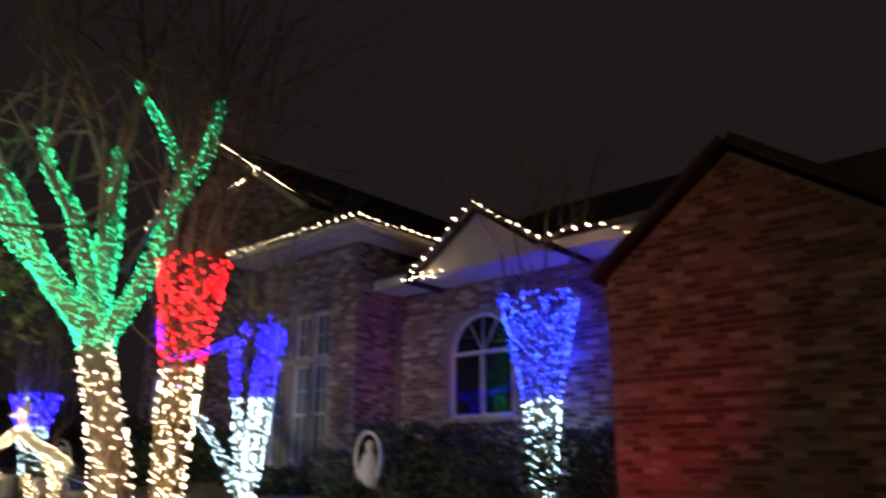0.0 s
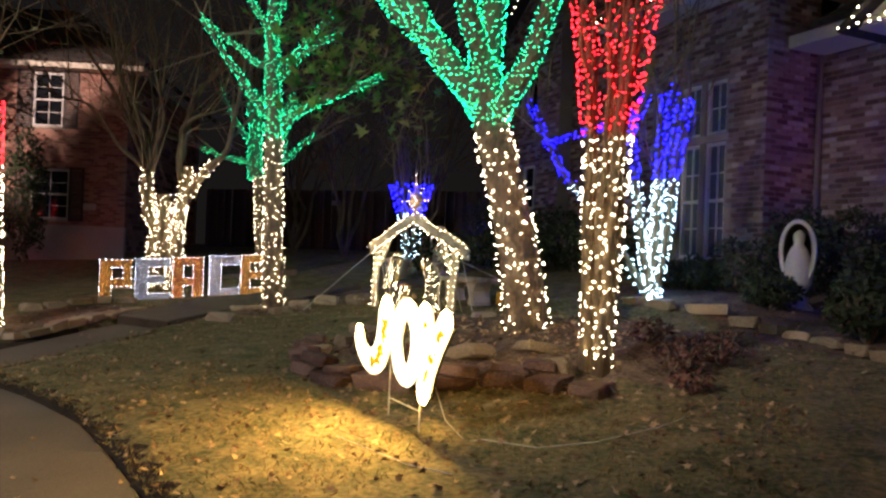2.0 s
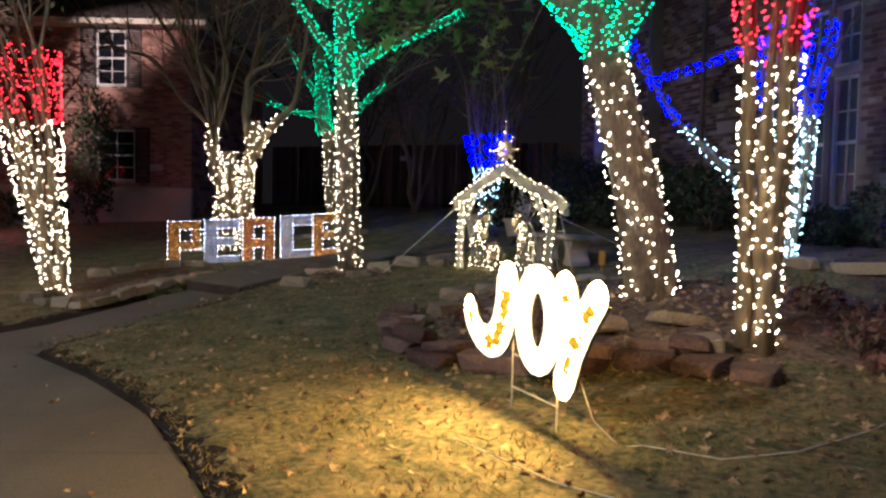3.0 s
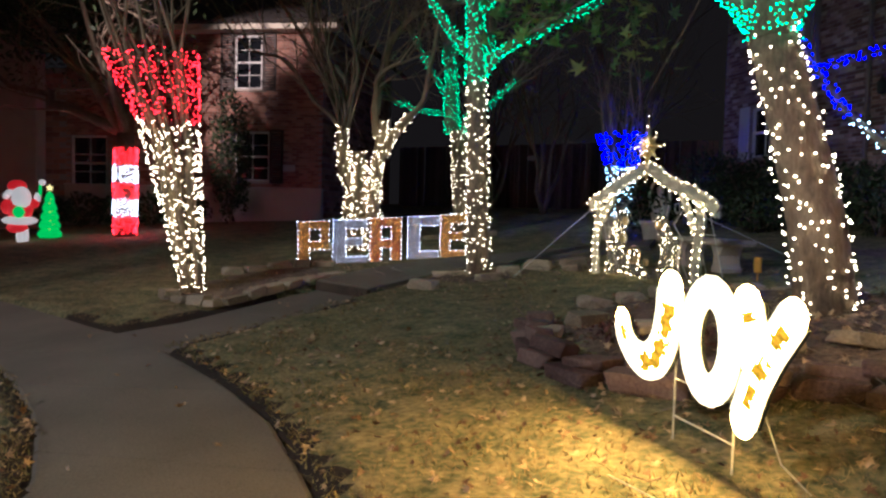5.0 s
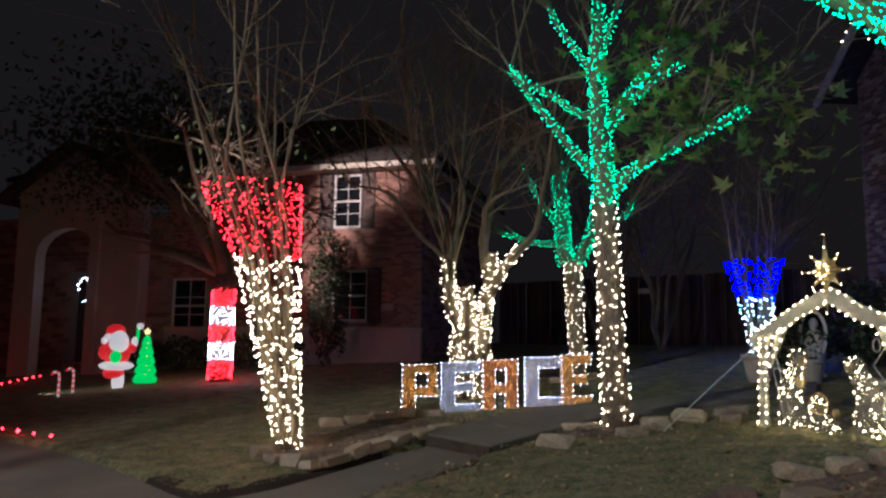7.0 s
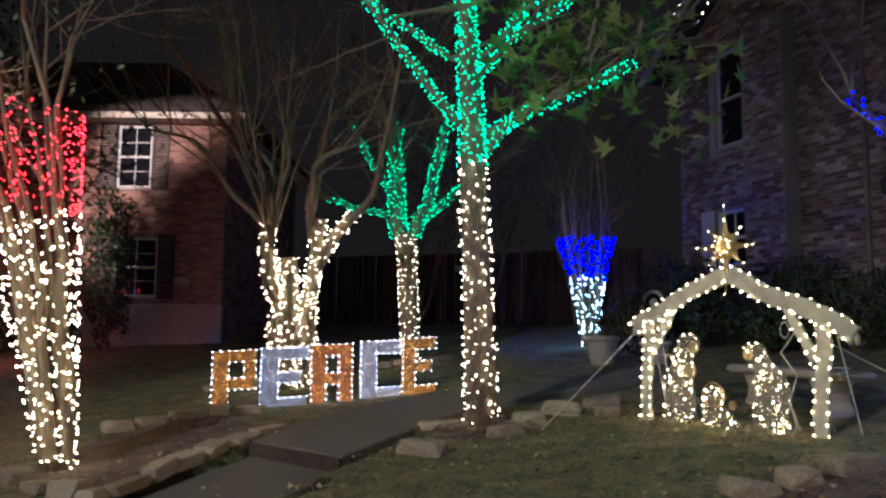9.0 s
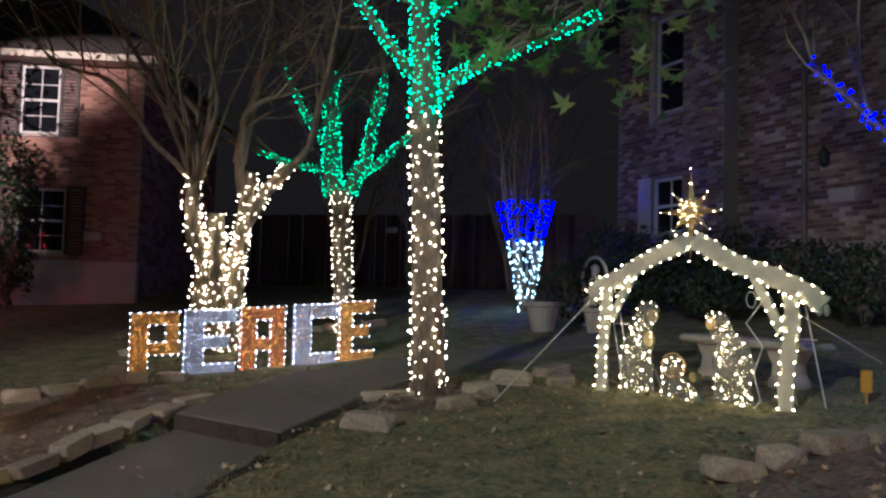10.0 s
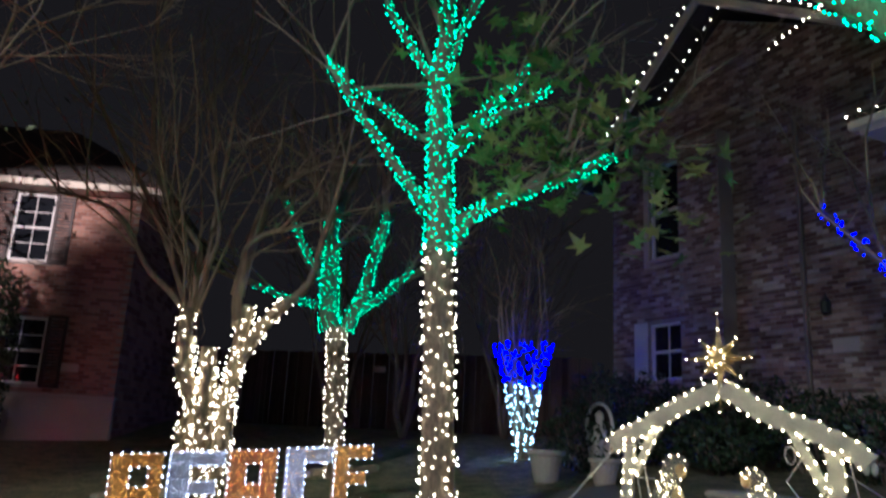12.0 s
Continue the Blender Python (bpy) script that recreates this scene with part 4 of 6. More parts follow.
# big green tree
b0 = put(-3.5, 8.92, -.05)
branchy("leaning bare tree wound with green and warm white lights", "green over warm white string lights on a leaning tree",
        V(b0, (-3.6, 8.94, 1.4), (-3.78, 8.98, 2.1), (-4.0, 9.02, 2.85)), .22, .175,
        [(V((-4.0, 9.02, 2.8), (-4.1, 9.05, 3.5), (-4.05, 9.1, 4.2), (-4.06, 9.1, 5.4)), .19, .07),
         (V((-4.05, 9.03, 2.9), (-4.55, 9.0, 3.6), (-5.2, 8.95, 4.4), (-6.0, 9.0, 5.4), (-6.6, 9.1, 6.4)), .13, .045),
         (V((-4.1, 9.02, 3.0), (-4.9, 9.2, 3.9), (-5.6, 9.3, 4.6), (-7.2, 9.3, 5.2), (-9.1, 9.3, 6.05)), .11, .03),
         (V((-5.2, 9.0, 4.4), (-6.4, 8.8, 5.6), (-7.3, 8.8, 6.7), (-8.0, 8.9, 7.7)), .08, .03),
         (V((-4.05, 9.0, 3.4), (-4.4, 8.8, 4.5), (-4.75, 8.8, 5.0), (-4.95, 8.9, 5.6)), .11, .05),
         (V((-3.95, 9.0, 2.9), (-3.5, 8.95, 3.7), (-3.2, 8.95, 4.6), (-2.9, 9.0, 5.3), (-2.8, 9.05, 6.05)), .11, .04),
         (V((-3.1, 8.95, 4.9), (-3.4, 8.9, 5.5), (-3.85, 8.9, 6.25)), .05, .025),
         (V((-4.6, 9.0, 3.6), (-5.0, 8.7, 4.6), (-5.65, 8.6, 5.45)), .08, .04)],
        BARK, 2.4, 5, b0, G_GREEN, .11, .095, .0100, arm_pitch=.07, arm_gap=.06)
# sycamore
s0 = put(-8.05, 11.0, -.05)
SYC = branchy("slender sycamore with some green leaves, wound with lights", "green over warm white string lights on a sycamore",
              V(s0, (-8.1, 11.0, 1.6), (-8.17, 11.0, 3.15)), .15, .125,
              [(V((-8.17, 11.0, 3.1), (-8.2, 10.98, 3.9), (-8.25, 10.98, 4.75), (-8.2, 10.98, 5.6)), .125, .06),
               (V((-8.05, 11.04, 3.4), (-7.7, 11.2, 3.62), (-7.2, 11.4, 3.85), (-6.7, 11.6, 4.12)), .055, .035),
               (V((-8.05, 11.05, 3.25), (-7.85, 11.1, 3.5), (-7.55, 11.2, 3.68)), .045, .03),
               (V((-8.3, 10.94, 3.5), (-8.6, 10.8, 3.95), (-8.9, 10.68, 4.4), (-9.24, 10.6, 4.92)), .05, .025),
               (V((-9.24, 10.6, 4.92), (-8.93, 10.72, 4.62), (-8.38, 10.92, 4.2)), .03, .03),
               (V((-8.25, 10.95, 4.7), (-8.5, 10.85, 5.1), (-8.76, 10.78, 5.6)), .04, .025),
               (V((-8.15, 11.0, 4.1), (-7.83, 11.13, 4.5), (-7.42, 11.29, 5.0)), .035, .02),
               (V((-8.1, 11.0, 4.0), (-7.7, 11.2, 4.5), (-7.26, 11.35, 4.75)), .03, .02),
               (V((-8.2, 11.0, 4.8), (-8.1, 11.04, 5.2), (-7.9, 11.1, 5.7)), .03, .02)],
              BARK, 1.5, 4, s0, G_GREEN, .105, .095, .0094, arm_pitch=.065, arm_gap=.058)


def leaf_shape():
    """A five-lobed leaf, a little cupped."""
    b = Build()
    out = [(0, 0), (.16, -.06), (.52, -.02), (.22, .2), (.68, .56), (.22, .42), (.14, .66), (0, 1.05), (-.14, .66), (-.22, .42), (-.68, .56), (-.22, .2), (-.52, -.02), (-.16, -.06)]
    v = [Vector((x, y, .18 * x * x - .1 * y * y)) for x, y in out] + [Vector((0, .35, .03))]
    b.add(v, [(i, (i + 1) % 14, 14) for i in range(14)])
    return b


LEAF_MESH = mesh_of("leaf", leaf_shape(), LEAF)
SYC_CROWN = [o for o in SYC.children if o.name.startswith("crown")][0]
for k in range(298):
    f = random.random()
    if f < .6:
        c = Vector((random.uniform(-7.9, -6.3), 0, random.gauss(4.15, .36)))
        c.y = 11.2 + (c.x + 7.6) * .4 + random.gauss(0, .35)
        c.z += (c.x + 7.2) * .2
    elif f < .85:
        c = Vector((random.gauss(-7.6, .5), random.gauss(11.3, .4), random.gauss(5.0, .4)))
    else:
        c = Vector((random.gauss(-6.2, .25), random.gauss(11.7, .2), random.gauss(3.7, .28)))
    ob = new("leaf", LEAF_MESH)
    ob.parent = SYC
    ob.matrix_parent_inverse = Matrix.Translation(-SYC.location)
    k = random.uniform(.13, .22)
    ob.matrix_basis = pose(*c, random.uniform(90, 200), random.uniform(-40, 40), random.uniform(0, 360)) @ Matrix.Diagonal((k, k, k, 1))

# forked green tree behind
g0 = put(-11.1, 14.8, -.05)
branchy("forked tree wound with green and warm white lights", "green over warm white string lights on a forked tree",
        V(g0, (-11.15, 14.8, 1.9), (-11.2, 14.78, 3.0)), .13, .15,
        [(V((-11.3, 14.74, 2.95), (-11.35, 14.7, 3.7), (-11.35, 14.7, 4.75)), .14, .1),
         (V((-11.1, 14.85, 2.95), (-10.85, 14.95, 3.7), (-10.65, 15.05, 4.75)), .10, .06),
         (V((-11.0, 14.9, 3.2), (-10.6, 15.1, 3.55), (-10.25, 15.25, 4.0)), .06, .035),
         (V((-11.35, 14.7, 3.3), (-11.8, 14.45, 3.35), (-12.35, 14.15, 3.55)), .05, .03),
         (V((-11.4, 14.7, 3.6), (-11.75, 14.5, 4.2), (-12.0, 14.35, 4.8)), .05, .03)],
        BARK, 1.8, 5, g0, G_GREEN, .115, .105, .0097, arm_pitch=.075, arm_gap=.07)
# purple-blue tree by the house
p0 = put(-2.6, 11.1, -.05)
P0 = Vector((-2.6, 11.1, 1.0))
stems = [V(p0, (-3.28, 11.5, 1.97), (-3.99, 12.1, 2.64), (-4.4, 12.6, 3.2), (-4.85, 13.1, 3.92)), V(p0, (-2.78, 11.1, 1.8), (-2.85, 11.08, 2.5), (-2.92, 11.06, 3.1), (-2.75, 11.09, 3.55)),
         V(p0, (-2.6, 11.12, 1.8), (-2.58, 11.12, 2.5), (-2.55, 11.1, 3.5)), V(p0, (-2.48, 11.15, 1.8), (-2.42, 11.14, 2.5), (-2.26, 11.16, 3.5)), V(p0, (-2.66, 11.2, 1.8), (-2.62, 11.25, 2.5), (-2.45, 11.3, 3.6))]
lo, hi, tw = [], [], []
for i, pts in enumerate(stems):
    for q in wrap(pts, .06, .045, .13 if i == 0 else .09, .08 if i == 0 else .055, .5):
        (lo if q.z < (2.5 if i else 2.55) else hi).append(q)
    for k in range(4):
        tw.append((pts[-1 - k % 2], Vector((random.gauss(-.35 if i == 0 else 0, .4), random.gauss(0, .3), 1)), random.uniform(1.2, 2.6), .022 if i == 0 else .016, 3 if i == 0 else 2))
hi += wrap(V((-4.35, 12.5, 3.2), (-3.5, 11.8, 3.25), (-2.9, 11.05, 3.3)), .03, .03, .12, .06)
tree("tree", "bare small tree wound with violet-blue and cool white lights", CRAPE, [(pts, .05, .02) for pts in stems], tw, p0)
light_string("violet-blue over cool white string lights on a small tree", [("bulb", lo, .0102, W_COOL), ("bulb", hi, .0098, P_PURPLE)])
crape("bare small crape myrtle wound with blue and cool white lights", put(-9.15, 17.85), 8, .13, .32, 2.42, 3.15, .54, (-.05, 0, 0), 2, B_BLUE, W_COOL,
      "blue over cool white string lights on a far small tree", .15, .13, 2.2, .0165)
crape("bare crape myrtle wound with blue and cool white lights", put(1.5, 11.3), 8, .16, .27, 2.5, 4.0, .60, (0, 0, 0), 2, B_LIGHT, W_COOL,
      "sky blue over cool white string lights on a crape myrtle", .12, .11, 2.5, .0125)


# ---- lawn display: JOY sign ----
def joy_sign():
    d, p = Vector((.8, -.6, 0)), Vector((-3.69, 6.27, 0))
    p.z = ground(p.x, p.y) - .02
    m = frame_matrix(p, d, Vector((.6, .8, 0)))
    root = thing("joy_sign", "glowing gold-and-white sign spelling JOY on wire stakes", "light sign", p)
    body = glow("joy_front", (1.0, 0.56, 0.14), 95.0, 0.0)
    # cloth glows by itself, in place of the sign's light on it
    cloth = glow("joy_gold", (1.0, 0.50, 0.03), 1.1, 0.45)
    rim = glow("joy_rim", (1.0, .82, .5), 3.5, 0)
    ell = [(.315 + .145 * math.cos(a), .565 + .22 * math.sin(a)) for a in np.linspace(0, 2 * math.pi, 25)]
    letters = {"letter_j": [[(.0, .75), (-.01, .62), (-.04, .5), (-.10, .41), (-.20, .37), (-.32, .395), (-.41, .46), (-.45, .55)]], "letter_o": [ell],
               "letter_y": [[(.555, .75), (.585, .65), (.62, .53)], [(.82, .74), (.70, .58), (.62, .44), (.56, .28)]]}
    patches = {"letter_j": [(2, 17, 0), (22, 25, 0)], "letter_o": [], "letter_y": [(3, 8, 0), (3, 8, 1), (11, 16, 1), (18, 23, 1)]}
    for name, lines in letters.items():
        back, front, edge, scraps = Build(), Build(), Build(), []
        for n_line, line in enumerate(lines):
            line = [Vector((x, 0, z)) for x, z in line]
            fine = [along(line, length(line) * k / 26)[0] for k in range(27)]
            if name != "letter_o":
                fine = [fine[0]] + [(a + b * 2 + c) / 4 for a, b, c in zip(fine, fine[1:], fine[2:])] + [fine[-1]]
            left, right, halves = [], [], []
            for i, q in enumerate(fine):
                t = (fine[min(i + 1, 26)] - fine[max(i - 1, 0)]).normalized()
                half = .066 if name == "letter_o" else (.088, .076)[n_line] if name == "letter_y" else .100 - .034 * smooth01((i - 10) / 12)
                k = Vector((-t.z, 0, t.x)) * half
                halves.append(half)
                left.append(q + k), right.append(q - k)
            for i in range(26):
                quad = (left[i], left[i + 1], right[i + 1], right[i])
                front.add([m @ (c + Vector((0, -.012 - .002 * n_line, 0))) for c in quad], [(0, 1, 2, 3)])
                back.add([m @ (c + Vector((0, .0, 0))) for c in quad] + [m @ (c + Vector((0, .02, 0))) for c in quad], [(0, 1, 2, 3), (7, 6, 5, 4), (0, 4, 5, 1), (1, 5, 6, 2), (2, 6, 7, 3), (3, 7, 4, 0)])
            for c, at in ((fine[0], 0), (fine[-1], -1)):
                if name != "letter_o":
                    front.add([m @ (c + Vector((halves[at] * math.cos(a), -.011 - .002 * n_line, halves[at] * math.sin(a)))) for a in np.linspace(0, 6.283, 17)[:-1]], [tuple(range(16))])
            edge.tube([m @ (c + Vector((0, -.014, 0))) for c in left], .008, 6).tube([m @ (c + Vector((0, -.014, 0))) for c in right], .008, 6)
            # gold cloth scraps along the middle of the stroke, lit look from emission
            for i0, i1, which in patches[name]:
                if which != n_line:
                    continue
                gold = Build()
                scraps.append(("gold_cloth", gold, cloth))
                for i in range(i0, i1):
                    for side in range(5):
                        if random.random() < .4 and side in (0, 4):
                            continue
                        u0, u1 = .20 + .12 * side, .20 + .12 * (side + 1)
                        for f0, f1 in ((0, .5), (.5, 1)):
                            if random.random() < .03:
                                continue
                            a0, a1 = lerp(left[i], left[i + 1], f0), lerp(left[i], left[i + 1], f1)
                            b0, b1 = lerp(right[i], right[i + 1], f0), lerp(right[i], right[i + 1], f1)
                            gold.add([m @ (c + Vector((0, -.0185, 0))) for c in (lerp(a0, b0, u0), lerp(a1, b1, u0), lerp(a1, b1, u1), lerp(a0, b0, u1))], [(0, 1, 2, 3)])
        L = hang(part(name, back, DARKWIRE, label="dark backing of a glowing letter"), root)
        for nm, b, mt in (("face", front, body), ("rope_light", edge, rim), *scraps):
            o = part(nm, b, mt)
            o.parent = L
    st = Build().tube([m @ Vector((.0, .03, -.05)), m @ Vector((.01, .03, .75))], .006, 6)
    hang(part("stake", st, WIRE), root)
    st = Build().tube([m @ Vector((.45, .03, -.12)), m @ Vector((.45, .03, .72))], .006, 6)
    hang(part("stake", st, WIRE), root)
    for z in (.15, .33):
        hang(part("crossbar", Build().tube([m @ Vector((0, .03, z)), m @ Vector((.45, .03, z - .01))], .005, 6), WIRE), root)
    c = Build().tube([m @ Vector((.62, .03, .35)), m @ Vector((.66, .1, .12)), m @ Vector((.74, .2, .0)), *[put(x, y, .012) for x, y in ((-2.85, 5.95), (-2.5, 5.9), (-2.2, 6.1), (-1.9, 6.5), (-1.75, 6.8))]], .0038, 5)
    tagged(part("cable", c, WIRE), "pale cable trailing from the sign over the grass", "cable")
    c = Build().tube([put(x, y, .012) for x, y in ((-3.75, 5.75), (-3.45, 5.6), (-3.1, 5.42), (-2.8, 5.35))], .0036, 5)
    tagged(part("cable", c, WIRE), "thin cable lying on the grass", "cable")


joy_sign()


# ---- PEACE letters ----
def peace():
    a, c = Vector((-11.41, 10.87, 0)), Vector((-9.6, 12.85, 0))
    way = (c - a).normalized()
    out = Vector((way.y, -way.x, 0))
    H = .72
    spec = [("P", 0.0, .49, GOLDMESH, "gold"), ("E", .545, .54, SILVERMESH, "silver"), ("A", 1.13, .50, COPPERMESH, "copper"), ("C", 1.73, .50, SILVERMESH, "silver"), ("E", 2.26, .43, GOLDMESH, "gold")]
    cells = {"P": [(0, .38, 0, 1), (.38, 1, .38, .57), (.38, 1, .82, 1), (.72, 1, .57, .82)],
             "E": [(0, .38, 0, 1), (.38, 1, 0, .19), (.38, .86, .42, .60), (.38, 1, .80, 1)],
             "A": [(0, .36, 0, 1), (.66, 1, 0, 1), (.36, .66, .33, .53), (.36, .66, .80, 1)],
             "C": [(0, .40, 0, 1), (.40, 1, 0, .22), (.40, 1, .78, 1)]}
    for ch, s0, w, material, word in spec:
        p = a + way * s0
        p.z = ground(p.x, p.y) - .035
        q = a + way * (s0 + w)
        tilt = (ground(q.x, q.y) - ground(p.x, p.y)) / w * .6
        m = frame_matrix(p, way + Vector((0, 0, tilt)), -out)
        root = thing("letter_" + ch.lower(), word + " tinsel letter " + ch + " edged with white lights", "light letter", p, group="PEACE letters")
        b, pts = Build(), []
        for x0, x1, z0, z1 in cells[ch]:
            b.box(x0 * w, x1 * w, -.05, .05, z0 * H, z1 * H, m, .01)
            nx, nz = max(1, int((x1 - x0) * w / .07)), max(1, int((z1 - z0) * H / .07))
            for i in range(nx + 1):
                for j in range(nz + 1):
                    x, z = x0 + (x1 - x0) * i / nx, z0 + (z1 - z0) * j / nz
                    rim = not all(any(X0 - 1e-6 <= x + dx <= X1 + 1e-6 and Z0 - 1e-6 <= z + dz <= Z1 + 1e-6 for X0, X1, Z0, Z1 in cells[ch]) for dx in (-.04, .04) for dz in (-.03, .03))
                    if rim:
                        pts.append(m @ Vector((x * w, -.055, z * H)))
        hang(part("letter_body", b, material), root)
        # tinsel strands stretched over the frame
        t = Build()
        for x0, x1, z0, z1 in cells[ch]:
            z = z0 * H + .015
            while z < z1 * H - .01:
                t.box(x0 * w + .004, x1 * w - .004, -.0545, -.049, z, z + .009, m)
                z += .024
        hang(part("tinsel", t, material, kind="stuff"), root)
        o = bulbs("bulb", pts, .0085, W_PURE, None)
        hang(o, root)
        # sparkle of the tinsel, put on as tiny glowing specks
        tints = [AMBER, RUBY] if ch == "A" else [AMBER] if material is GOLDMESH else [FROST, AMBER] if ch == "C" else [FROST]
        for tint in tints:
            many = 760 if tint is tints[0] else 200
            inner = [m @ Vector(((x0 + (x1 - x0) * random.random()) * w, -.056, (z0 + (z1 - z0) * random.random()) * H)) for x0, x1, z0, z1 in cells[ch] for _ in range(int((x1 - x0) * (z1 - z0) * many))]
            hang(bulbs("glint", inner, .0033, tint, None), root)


peace()


# ---- nativity ----
def nativity():
    a, c = Vector((-6.6, 11.46, 0)), Vector((-5.15, 10.89, 0))
    way = (c - a).normalized()
    mid = (a + c) / 2
    mid.z = .625
    m = frame_matrix(mid, way, Vector((-way.y, way.x, 0)))
    root = thing("nativity_stable", "white mesh nativity stable outlined with warm lights", "lawn decoration", mid)
    warm = []

    def band(points, width, wob, n, name, per=.075):
        pts = [Vector((x, 0, z)) for x, z in points]
        total = length(pts)
        l, r = [], []
        for i in range(n + 1):
            q, t = along(pts, total * i / n)
            s = Vector((-t.z, 0, t.x))
            k = width * (1 + wob * math.sin(i * 1.7))
            l.append(q + s * k), r.append(q - s * k)
        b = Build().plate([(v.x, v.z) for v in l + r[::-1]], .04, m)
        hang(part(name, b, TINSEL, smooth=False), root)
        for line in (l, r):
            d = 0
            while d < length(line):
                q, _ = along(line, d)
                warm.append(m @ (q + Vector((random.gauss(0, .006), -.028, random.gauss(0, .006)))))
                d += per
    band([(-.78, .03), (-.79, .36), (-.76, .70), (-.74, .96)], .048, .10, 16, "post", .085)
    band([(.78, -.06), (.77, .23), (.80, .57), (.82, .76), (.80, .98)], .055, .10, 16, "post", .085)
    band([(-.89, .90), (-.84, .97), (-.75, 1.0), (-.59, 1.07), (-.46, 1.15), (-.29, 1.24), (-.11, 1.31), (.05, 1.37)], .068, .10, 30, "roof_beam", .09)
    band([(.05, 1.37), (.18, 1.3), (.32, 1.21), (.49, 1.14), (.67, 1.08), (.8, 1.02), (.94, .95), (1.03, .87)], .072, .10, 30, "roof_beam", .09)
    for x, z in ((-.90, .87), (-.86, .86), (-.82, .88), (.95, .86), (1.0, .83), (1.05, .83)):
        hang(part("fringe", Build().lathe([(.008, -.035), (.022, -.015), (.024, .02), (.01, .05)], m @ Vector((x, 0, z)), 8), TINSEL), root)
    band([(-.70, .70), (-.59, .9), (-.49, 1.08)], .032, .1, 8, "brace", .1)
    band([(.75, .66), (.65, .85), (.58, .98), (.53, 1.1)], .036, .1, 8, "brace", .1)
    hang(bulbs("bulb", warm, .0092, W_SOFT, None), root)
    for x, top in ((-.70, .84), (.72, .84), (.92, .90), (-.62, .84)):
        hang(part("stand", Build().tube([m @ Vector((x - .03, .03, top)), m @ Vector((x + (.09 if x > 0 else .02), .22, -.05))], .006, 5), WIRE), root)
    for x0, x1, z in ((-.72, -.56, .66), (.68, .97, .62)):
        hang(part("stand", Build().tube([m @ Vector((x0, .06, z)), m @ Vector((x1, .06, z))], .005, 5), WIRE), root)
    # star on the peak
    star = thing("star", "gold many-pointed star in warm lights on the stable's peak", "star", m @ Vector((.02, 0, 1.58)))
    sb, pts = Build(), []
    cz = m @ Vector((.02, 0, 1.60))
    for k in range(16):
        ang = radians(90 + 22.5 * k)
        long = {0: .35, 8: .40, 4: .27, 12: .27}.get(k, .13 if k % 2 else .21)
        tip = Vector((math.cos(ang) * long, 0, math.sin(ang) * long))
        s = Vector((-math.sin(ang), 0, math.cos(ang))) * (.022 if k % 2 else .034)
        root_p = Vector((math.cos(ang), 0, math.sin(ang))) * .07
        base_c = m.to_3x3()
        sb = Build()
        sb.add([cz + base_c @ v for v in (tip, root_p + s, root_p + Vector((0, -.05, 0)), root_p - s, root_p + Vector((0, .05, 0)))], [(0, 1, 2), (0, 2, 3), (0, 3, 4), (0, 4, 1), (1, 4, 3, 2)])
        hang(part("star_point", sb, STARFOIL), star)
        for f in ((.4,) if k % 2 else (.3, .65, 1)):
            pts.append(cz + base_c @ (tip * f + Vector((random.gauss(0, .01), -.03 * (1.2 - f), random.gauss(0, .01)))))
    hang(part("star_core", Build().lathe([(.02, -.085), (.07, -.05), (.09, 0), (.07, .05), (.02, .085)], cz, 10), STARFOIL), star)
    pts += [cz + m.to_3x3() @ Vector((.07 * math.cos(a), -.075, .07 * math.sin(a))) for a in np.linspace(0, 6.283, 9)[:-1]]
    hang(bulbs("bulb", pts, .0066, W_SOFT, None), star)

    def figure(name, label, outline, x, y, n, spots):
        mm = m @ Matrix.Translation((x, y, -.02 - .03 * x))
        b = Build().plate(outline, .03, mm)
        f = part(name, b, NETTING)
        tagged(f, label, "lawn figure", group="nativity figures")
        zs, xs = [z for _, z in outline], [q for q, _ in outline]
        pts = []
        while len(pts) < n:
            q = (random.uniform(min(xs), max(xs)), random.uniform(min(zs), max(zs)))
            if inside(q[0], q[1], outline):
                pts.append(mm @ Vector((q[0], -.035, q[1])))
        for i in range(len(outline)):
            p, q = outline[i], outline[(i + 1) % len(outline)]
            pts.append(mm @ Vector(((p[0] + q[0]) / 2, -.03, (p[1] + q[1]) / 2)))
        r = thing("string_lights", "warm white lights on a nativity figure", "string lights")
        bulbs("bulb", pts, .0072, W_SOFT, r)
        for sx in spots:
            part("leg_wire", Build().tube([mm @ Vector((sx, .03, .3)), mm @ Vector((sx + .03, .2, -.03))], .005, 5), WIRE, f)

    joseph = [(-.18, 0), (-.2, .15), (-.2, .29), (-.19, .48), (-.13, .6), (-.08, .68), (-.06, .76), (-.03, .84), (.05, .87), (.12, .85), (.15, .80), (.13, .71), (.07, .65), (.11, .57), (.09, .48), (.07, .42), (.10, .3), (.1, .12), (.1, 0)]
    mary = [(-.15, 0), (-.16, .2), (-.14, .4), (-.13, .6), (-.19, .66), (-.23, .75), (-.2, .81), (-.14, .83), (-.07, .81), (-.01, .68), (.06, .62), (.11, .57), (.16, .43), (.15, .33), (.12, .25), (.17, .1), (.23, 0)]
    baby = [(-.17, 0), (-.16, .1), (-.12, .2), (-.12, .24), (-.14, .3), (-.13, .38), (-.08, .43), (-.02, .43), (.04, .40), (.06, .34), (.02, .27), (.06, .25), (.13, .2), (.18, .12), (.17, .06), (.10, 0)]
    figure("nativity_figure", "standing robed figure of clear mesh in warm lights", joseph, -.43, .06, 34, (-.12, .1))
    figure("nativity_figure", "kneeling robed figure of clear mesh in warm lights", mary, .36, .06, 36, (-.05, .15))
